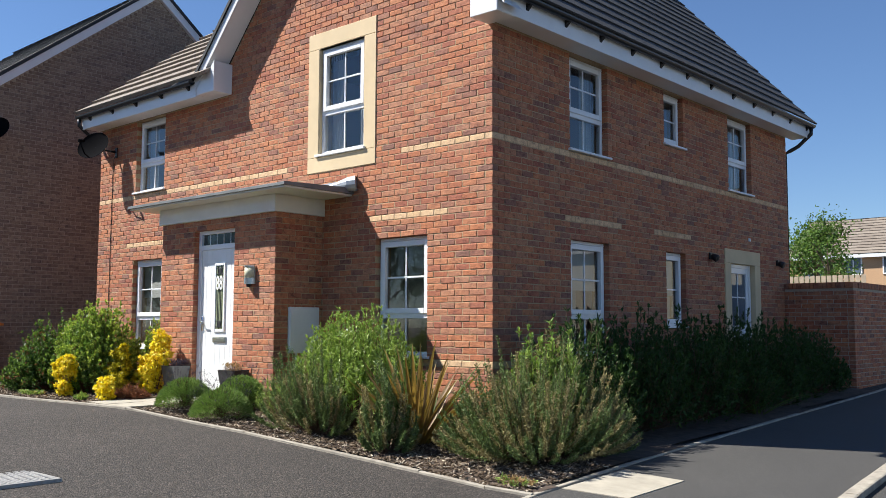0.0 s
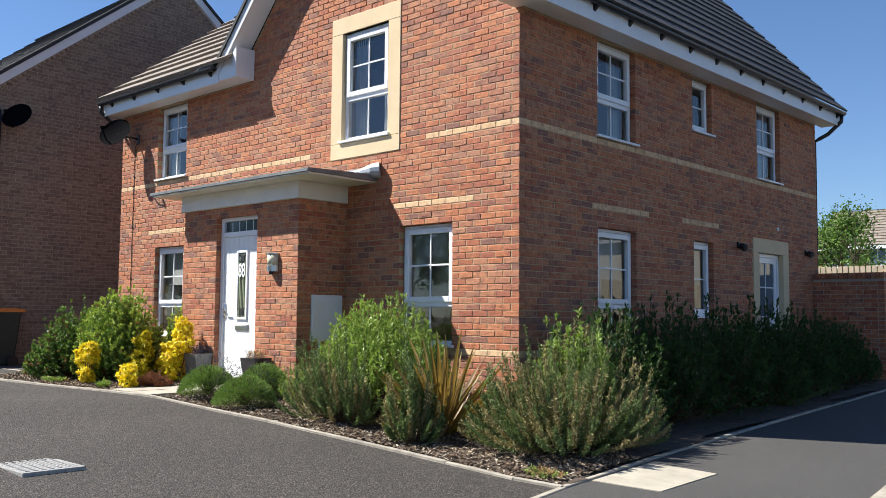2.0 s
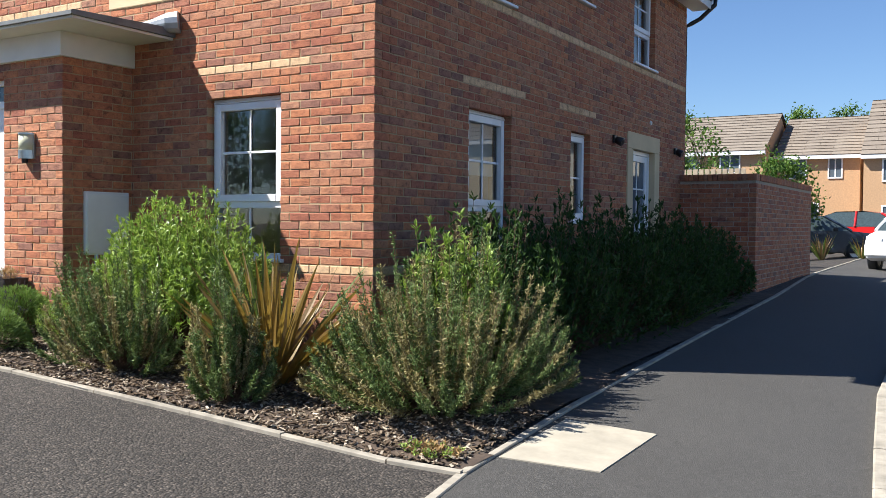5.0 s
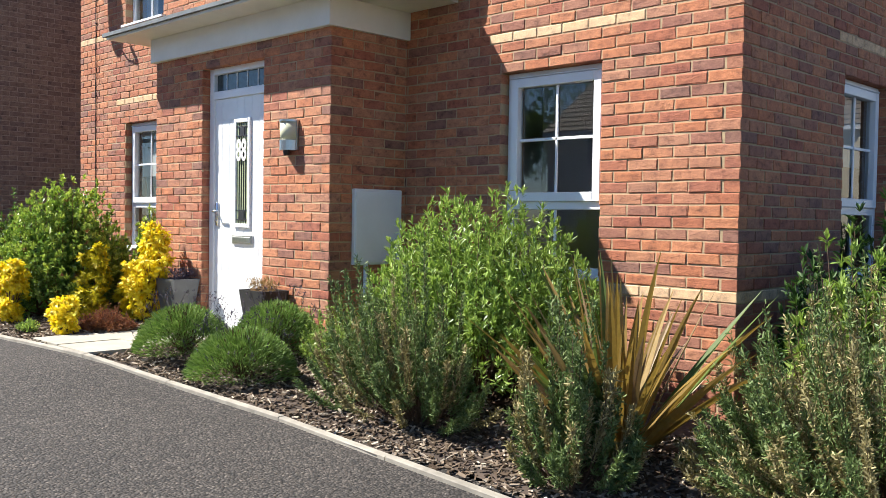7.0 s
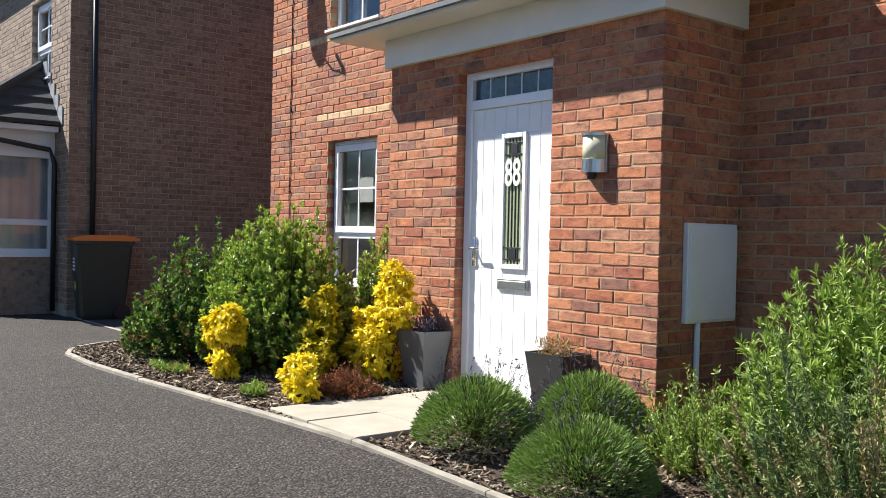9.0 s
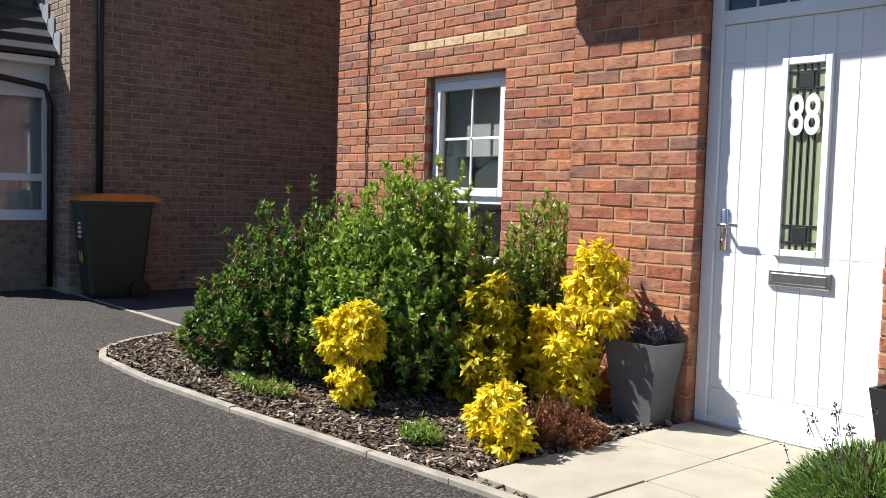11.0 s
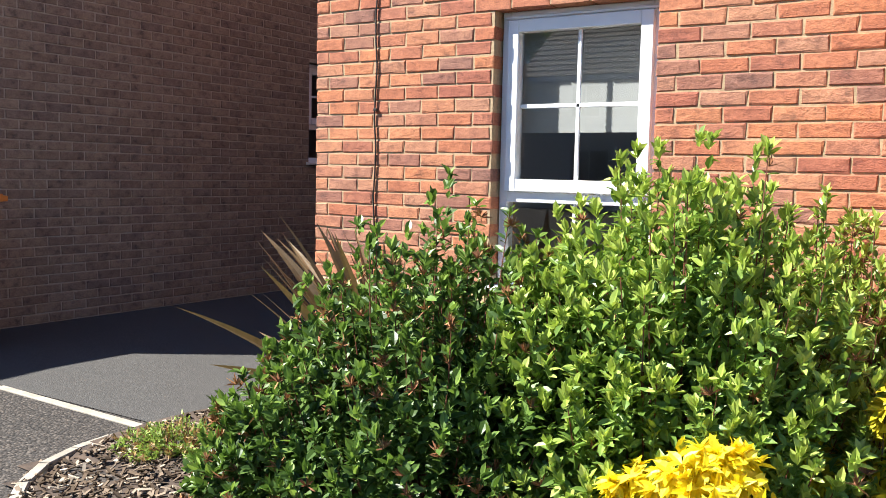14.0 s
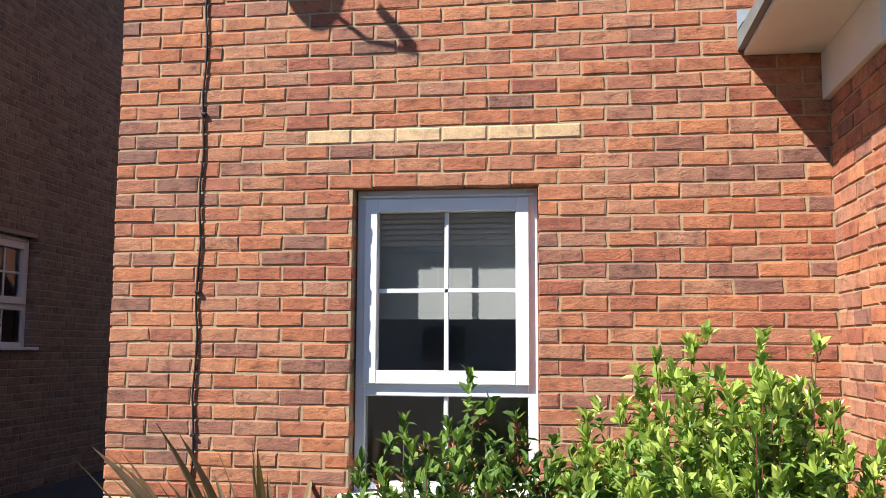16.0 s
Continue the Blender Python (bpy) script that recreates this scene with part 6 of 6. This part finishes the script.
spiky("rosemary_bush", "small upright rosemary at the edging", "bush", 0.06, -1.72, 0.36, 0.3, 0.8, 100, 260, (ROSEMARY, ROSE_DRY), 0.034, 0.0065, dry=0.25, group="rosemary bushes", low=0.25, ragged=0.2)
flax("flax_plant", "striped bronze and green flax at the house corner", -0.06, -1.16, 84, 1.08, 0.068, (PHORM, GREENBLADE, PHORM, PHORM, PHORM_BROWN), 1.0, 0.22)
spiky("rosemary_bush", "wide grey-green rosemary with dry flower heads", "bush", 1.12, -0.66, 0.88, 1.32, 1.0, 620, 250, (ROSEMARY, ROSE_DRY), 0.032, 0.006, dry=0.42, group="rosemary bushes", low=0.25, ragged=0.17)
leafy("hebe_bush", "leafy hebe catching sun at the house corner", "bush", 0.98, -0.36, 0.56, 0.34, 1.2, 260, 24, 0.07, (HEBE, HEBE), 9, low=0.3, shape=0.3, group="hebe bushes", tip_open=0.6, start=0.5)
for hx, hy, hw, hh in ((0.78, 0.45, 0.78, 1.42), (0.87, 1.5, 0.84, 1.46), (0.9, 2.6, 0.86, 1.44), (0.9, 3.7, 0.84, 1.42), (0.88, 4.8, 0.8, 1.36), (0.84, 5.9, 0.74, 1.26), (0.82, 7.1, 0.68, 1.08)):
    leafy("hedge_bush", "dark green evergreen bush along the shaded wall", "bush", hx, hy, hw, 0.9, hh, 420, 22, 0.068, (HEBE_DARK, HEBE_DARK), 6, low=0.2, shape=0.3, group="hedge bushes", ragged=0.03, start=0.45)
flax("flax_plant", "arching green sedge in the shade by the lane", 1.35, 3.9, 40, 0.85, 0.024, (GREENBLADE,), 1.2, 0.7)
spiky("weed_tuft", "small green weeds at the bed's tip", "weeds", -8.5, -1.6, 0.26, 0.28, 0.13, 150, 24, (HEBE, DRYTWIG), 0.025, 0.008, dry=0.4)
spiky("weed_tuft", "low green weeds in front of the viburnum", "weeds", -6.75, -2.15, 0.42, 0.1, 0.07, 120, 20, (HEBE, DRYTWIG), 0.03, 0.009, dry=0.2)
spiky("weed_tuft", "small green weeds beside the edging", "weeds", -5.35, -2.1, 0.14, 0.09, 0.1, 40, 20, (HEBE, HEBE), 0.03, 0.009, dry=0.0)
spiky("weed_tuft", "small green weeds in the mulch by the corner", "weeds", 1.75, -1.85, 0.2, 0.12, 0.1, 40, 20, (HEBE, DRYTWIG), 0.025, 0.008, dry=0.5)


# bark mulch
def mulch(n):
    v, f = [], []
    while len(v) < n:
        x, y = rng.uniform(-8.8, 1.95), rng.uniform(-2.55, -0.6)
        if not in_bed(x, y):
            continue
        z = G(x, y) + bed_lift(x, y) + rng.uniform(0.0, 0.016)
        a, b, c = rng.uniform(0.007, 0.03), rng.uniform(0.004, 0.010), rng.uniform(0.0015, 0.004)
        m = np.array(Euler((rng.normal(0, 0.35), rng.normal(0, 0.35), rng.uniform(0, 6.3))).to_matrix())
        q = np.array([(-a, -b * 0.6, -c), (a, -b, -c), (a, b * 0.7, -c), (-a, b, -c), (-a, -b * 0.6, c), (a, -b, c), (a, b * 0.7, c), (-a, b, c)])
        f.append(np.array([(4, 5, 6, 7), (0, 1, 5, 4), (1, 2, 6, 5), (2, 3, 7, 6), (3, 0, 4, 7)]) + 8 * len(v))
        v.append(q @ m.T + np.array([x, y, z]))
    ob = new("bark_mulch", mesh_of("bark_mulch", np.concatenate(v), np.concatenate(f), BARKCHIP))
    tagged(ob, "scattered brown bark mulch chips on the bed", "mulch", kind="stuff")


mulch(22000)


# ---- distance ----
def tree(x, y, h, r, trunk, n, label, size=0.16, z=None):
    z = G(x, y) if z is None else z
    th = thing("tree", x, y, z, label, "tree", "trees beyond the wall")
    s = Shape()
    s.tube([(0, 0, -0.1), (0.02 * h, 0, h * 0.3), (0.0, 0.02 * h, h * 0.6), (0, 0, h * 0.9)], [trunk, trunk * 0.75, trunk * 0.45, trunk * 0.15], 8)
    clumps = []
    for k in range(26):
        a, q = rng.uniform(0, 6.28), rng.uniform(0.2, 1.0)
        zz = rng.uniform(0.38, 1.0)
        w = r * q * (1 - abs(zz - 0.62) * 1.1)
        c = (w * math.cos(a), w * math.sin(a), h * zz)
        clumps.append(c)
        s.tube([(0, 0, h * max(0.25, zz - 0.25)), (c[0] * 0.5, c[1] * 0.5, h * (zz - 0.06)), c], [trunk * 0.35, trunk * 0.2, trunk * 0.06], 5, False)
    part("trunk", s, BARK, th)
    c = np.array(clumps)[rng.integers(0, len(clumps), n)] + rng.normal(0, r * 0.17, (n, 3))
    D = unit(rng.normal(size=(n, 3)) + np.array([0, 0, -0.2]))
    N = unit(rng.normal(0, 0.5, (n, 3)) + np.array([0, 0, 1.0]))
    L = size * rng.uniform(0.6, 1.2, n)
    v, f = leaves(c, D, N, L, L * 0.6)
    mesh_part("crown", v, f, TREELEAF, th)["kind"] = "stuff"
    return th


def house(x0, x1, y0, y1, base, eave, ridge, label, wins, wall=FARBRICK):
    """A far house: walls with windows, tiled roof on a ridge along x."""
    base = G((x0 + x1) / 2, (y0 + y1) / 2)
    h = thing("house", (x0 + x1) / 2, (y0 + y1) / 2, base, label, "house", "houses beyond the lane")
    o = Vector(((x0 + x1) / 2, (y0 + y1) / 2, base))
    s = Shape()
    s.box(x0 - o.x, x1 - o.x, y0 - o.y, y1 - o.y, -0.4, eave - base)
    ym = (y0 + y1) / 2 - o.y
    s.prism([(y0 - o.y, eave - base), (y1 - o.y, eave - base), (ym, ridge - base - 0.1)], x0 - o.x, x1 - o.x, "x")
    part("wall", s, wall, h)
    s = Shape()
    run = (y1 - y0) / 2 + 0.3
    rise = (ridge - eave + 0.15)
    for yy, sg in ((y0 - 0.3, 1), (y1 + 0.3, -1)):
        slope_tiles(s, (x0 - 0.1 - o.x, yy - o.y, eave - 0.12 - base), (x1 + 0.1 - o.x, yy - o.y, eave - 0.12 - base), (0, sg * run, rise), math.hypot(run, rise), 13, 0.05, 1.2)
    part("roof", s, ROOFTILE, h)["kind"] = "stuff"
    for ya, yb in ((y0 - 0.3, y0 - 0.002), (y1 + 0.002, y1 + 0.3)):
        s = Shape()
        s.box(x0 - 0.1 - o.x, x1 + 0.1 - o.x, ya - o.y, yb - o.y, eave - 0.3 - base, eave - 0.12 - base)
        part("fascia", s, FASCIA, h)
    for yy, sg in ((y0, -1), (y1, 1)):
        for wx, wz, ww, wh in wins:
            w = new("window")
            w.parent = h
            pl = lambda u, d, z: (u - o.x, yy - o.y - sg * d, z - base)
            s = Shape()
            bars(s, pl, wx, wx + ww, wz, wz + wh, -0.05, 0.02, 0.07)
            slab(s, pl, wx + ww / 2 - 0.03, wx + ww / 2 + 0.03, wz, wz + wh, -0.04, 0.02)
            part("frame", s, UPVC, w)
            s = Shape()
            slab(s, pl, wx, wx + ww, wz, wz + wh, -0.02, 0.01)
            part("pane", s, BLUEGLASS, w)
    return h


house(-13.0, -5.9, 42, 50, 0.6, 5.0, 7.15, "buff brick house with a grey-brown tiled roof", [(-12.2, 3.7, 1.2, 1.1), (-10.0, 3.8, 0.9, 1.0), (-8.1, 3.8, 1.05, 1.0), (-12.2, 1.2, 1.4, 1.2), (-7.8, 1.2, 1.4, 1.2)])
house(-5.6, -1.6, 43.6, 51, 0.6, 4.8, 6.95, "buff brick house with a porch roof", [(-5.2, 3.5, 1.1, 1.1), (-3.1, 3.5, 0.7, 1.1), (-4.9, 1.1, 1.4, 1.2)])
house(-1.2, 6.2, 41.5, 49.5, 0.4, 4.6, 7.5, "buff brick house with a tiled roof at the lane's end", [(-0.4, 3.2, 1.2, 1.1), (3.6, 3.2, 1.2, 1.1), (-0.4, 0.9, 1.5, 1.2)])
house(10.8, 27.0, 32, 40, 0.4, 5.1, 8.0, "cream rendered house past the lane's end", [(12.0, 3.5, 1.2, 1.1), (17.2, 3.5, 1.2, 1.1), (23.0, 3.5, 1.2, 1.1)], wall=CREAM)
house(-22, -8, -34, -26, 0.0, 4.9, 7.8, "pale rendered house across the drive", [(-20, 3.3, 1.2, 1.2), (-16, 3.3, 1.2, 1.2), (-12, 3.3, 1.2, 1.2), (-20, 0.9, 1.6, 1.3), (-12, 0.9, 1.6, 1.3)], wall=CANOPY_WHITE)
house(-4, 10, -38, -30, -0.4, 4.6, 7.5, "buff brick house across the drive", [(-2.5, 3.0, 1.2, 1.2), (2, 3.0, 1.2, 1.2), (6, 3.0, 1.2, 1.2), (-2.5, 0.6, 1.6, 1.3), (6, 0.6, 1.6, 1.3)])
tree(-1.5, 24.0, 3.2, 1.15, 0.06, 3600, "young green tree beyond the garden wall", 0.13)
tree(-1.5, 15.0, 3.7, 0.85, 0.035, 1100, "slender sapling behind the garden wall", 0.1)
tree(-8.2, 33.0, 5.6, 2.0, 0.14, 6000, "broad green tree behind the garden", 0.15)
tree(-6.85, 56.0, 8.3, 1.5, 0.18, 2600, "tall tree behind the far roofs", 0.2)
tree(-3.7, 56.0, 8.6, 1.3, 0.18, 2600, "tall tree behind the far roofs", 0.2)
tree(-1.6, 56.0, 9.2, 1.8, 0.18, 3000, "tall tree behind the far roofs", 0.2)
for k in range(12):
    tree(-84 + k * 9 + rng.uniform(-2, 2), -46, 10 + rng.uniform(-1, 2), 4.5, 0.25, 5200, "broad tree across the drive", 0.34)

# garden fence and hedge bits over the wall
fence = thing("fence", -0.6, 13.4, G(-0.6, 13.4) - 0.02, "weathered timber paling fence behind the garden wall", "fence")
for k in range(20):
    s = Shape()
    s.bevel_box(-2.0 + k * 0.125, -1.9 + k * 0.125, -0.01, 0.01, 0.0, 2.27, 0.003)
    part("paling", s, TIMBER, fence)
s = Shape()
s.box(-2.0, 0.5, 0.012, 0.05, 0.5, 0.58)
s.box(-2.0, 0.5, 0.012, 0.05, 1.4, 1.48)
part("rail", s, TIMBER, fence)


def car(x, y, yaw, paint, label):
    z = G(x, y) + 0.01
    c = thing("car", x, y, z, label, "car", "parked cars")
    c.rotation_euler = (0, 0, radians(yaw))
    side_line = [(-2.0, 0.35), (-2.02, 0.62), (-1.9, 0.88), (-1.05, 0.98), (1.7, 1.0), (1.98, 0.9), (2.03, 0.55), (1.98, 0.3), (1.6, 0.26), (-1.7, 0.26)]
    bm = bmesh.new()
    vs = [[bm.verts.new((a, w * (0.97 if b > 0.85 else 1.0), b)) for a, b in side_line] for w in (-0.86, 0.86)]
    bm.faces.new(vs[0])
    bm.faces.new(list(reversed(vs[1])))
    for k in range(len(side_line)):
        bm.faces.new((vs[0][k], vs[1][k], vs[1][(k + 1) % len(side_line)], vs[0][(k + 1) % len(side_line)]))
    bmesh.ops.bevel(bm, geom=bm.edges[:], offset=0.05, segments=2, affect="EDGES")
    me = bpy.data.meshes.new("body")
    bm.to_mesh(me)
    bm.free()
    me.materials.append(paint)
    ob = new("body", me)
    ob.parent = c
    roof = [(-1.15, 0.97), (-0.35, 1.42), (0.2, 1.49), (1.1, 1.47), (1.6, 1.3), (1.85, 0.97)]
    s = Shape()
    n = len(roof)
    p = [(a, -0.84 + (b - 0.97) * 0.35, b) for a, b in roof] + [(a, 0.84 - (b - 0.97) * 0.35, b) for a, b in roof]
    s.add(p, [tuple(range(n)), tuple(range(2 * n - 1, n - 1, -1))] + [(k, k + n, k + 1 + n, k + 1) for k in range(n - 1)])
    part("cabin_glass", s, DARKGLASS, c, "dark side windows")
    s = Shape()
    p = [(a, -0.69 + (1.49 - b) * 0.2, b + 0.012) for a, b in roof[1:5]] + [(a, 0.69 - (1.49 - b) * 0.2, b + 0.012) for a, b in roof[1:5]]
    s.add(p, [(k, k + 4, k + 5, k + 1) for k in range(3)])
    for a0, b0, a1, b1 in ((-1.15, 0.97, -0.35, 1.43), (0.45, 0.97, 0.45, 1.49), (1.85, 0.97, 1.6, 1.31)):
        for sg in (-1, 1):
            s.tube([(a0, sg * 0.845, b0), (a1, sg * (0.845 - (b1 - 0.97) * 0.35), b1)], 0.04, 6)
    part("roof_panel", s, paint, c)
    for wx in (-1.28, 1.25):
        for sg in (-1, 1):
            w = Shape()
            w.lathe([(0.2, -0.1), (0.31, -0.1), (0.32, -0.06), (0.32, 0.06), (0.31, 0.1), (0.2, 0.1)], 20, Matrix.Translation((wx, sg * 0.8, 0.32)) @ Matrix.Rotation(radians(90), 4, "X"))
            wo = part("wheel", w, BLACKPLASTIC, c, "", True)
            r_ = Shape()
            r_.lathe([(0.0, 0.09), (0.08, 0.1), (0.2, 0.085), (0.205, -0.08)], 20, Matrix.Translation((wx, sg * 0.8, 0.32)) @ Matrix.Rotation(radians(90 * sg), 4, "X"))
            part("rim", r_, STEEL, wo)
    for sg in (-1, 1):
        s = Shape()
        s.bevel_box(-2.0, -1.8, sg * 0.62 - 0.16, sg * 0.62 + 0.16, 0.66, 0.8, 0.03)
        part("headlight", s, METERWHITE, c)
        s = Shape()
        s.bevel_box(-0.75, -0.6, sg * 0.92 - 0.08, sg * 0.92 + 0.08, 0.96, 1.08, 0.03)
        part("wing_mirror", s, BLACKPLASTIC, c)
    return c


RED_PAINT = plain("red_car_paint", (0.62, 0.02, 0.02), 0.18, 0, 0.05, 2.0)
NAVY_PAINT = plain("dark_blue_car_paint", (0.02, 0.03, 0.05), 0.18, 0, 0.05, 2.0)
WHITE_PAINT = plain("white_car_paint", (0.8, 0.8, 0.8), 0.2, 0, 0.03, 2.0)
car(0.75, 28.5, 172, RED_PAINT, "red hatchback parked beyond the lane")
car(-0.9, 26.2, 190, NAVY_PAINT, "dark blue car parked by the flax bed")
car(2.9, 19.0, 80, WHITE_PAINT, "white car parked at the end of the lane")
flax("flax_plant", "bronze flax in the bed by the parked cars", -0.2, 23.6, 30, 0.9, 0.06, (PHORM, PHORM_BROWN, GREENBLADE), 0.9, 0.4)
flax("flax_plant", "green flax in the bed by the parked cars", 0.9, 23.8, 26, 0.7, 0.05, (GREENBLADE, PHORM), 1.0, 0.5)
leafy("hedge_bush", "low green shrub in the bed by the cars", "bush", -1.3, 23.4, 0.7, 0.5, 0.9, 80, 18, 0.09, (HEBE_DARK, HEBE), 6, group="hedge bushes")

# bricks last
lay_all_bricks()
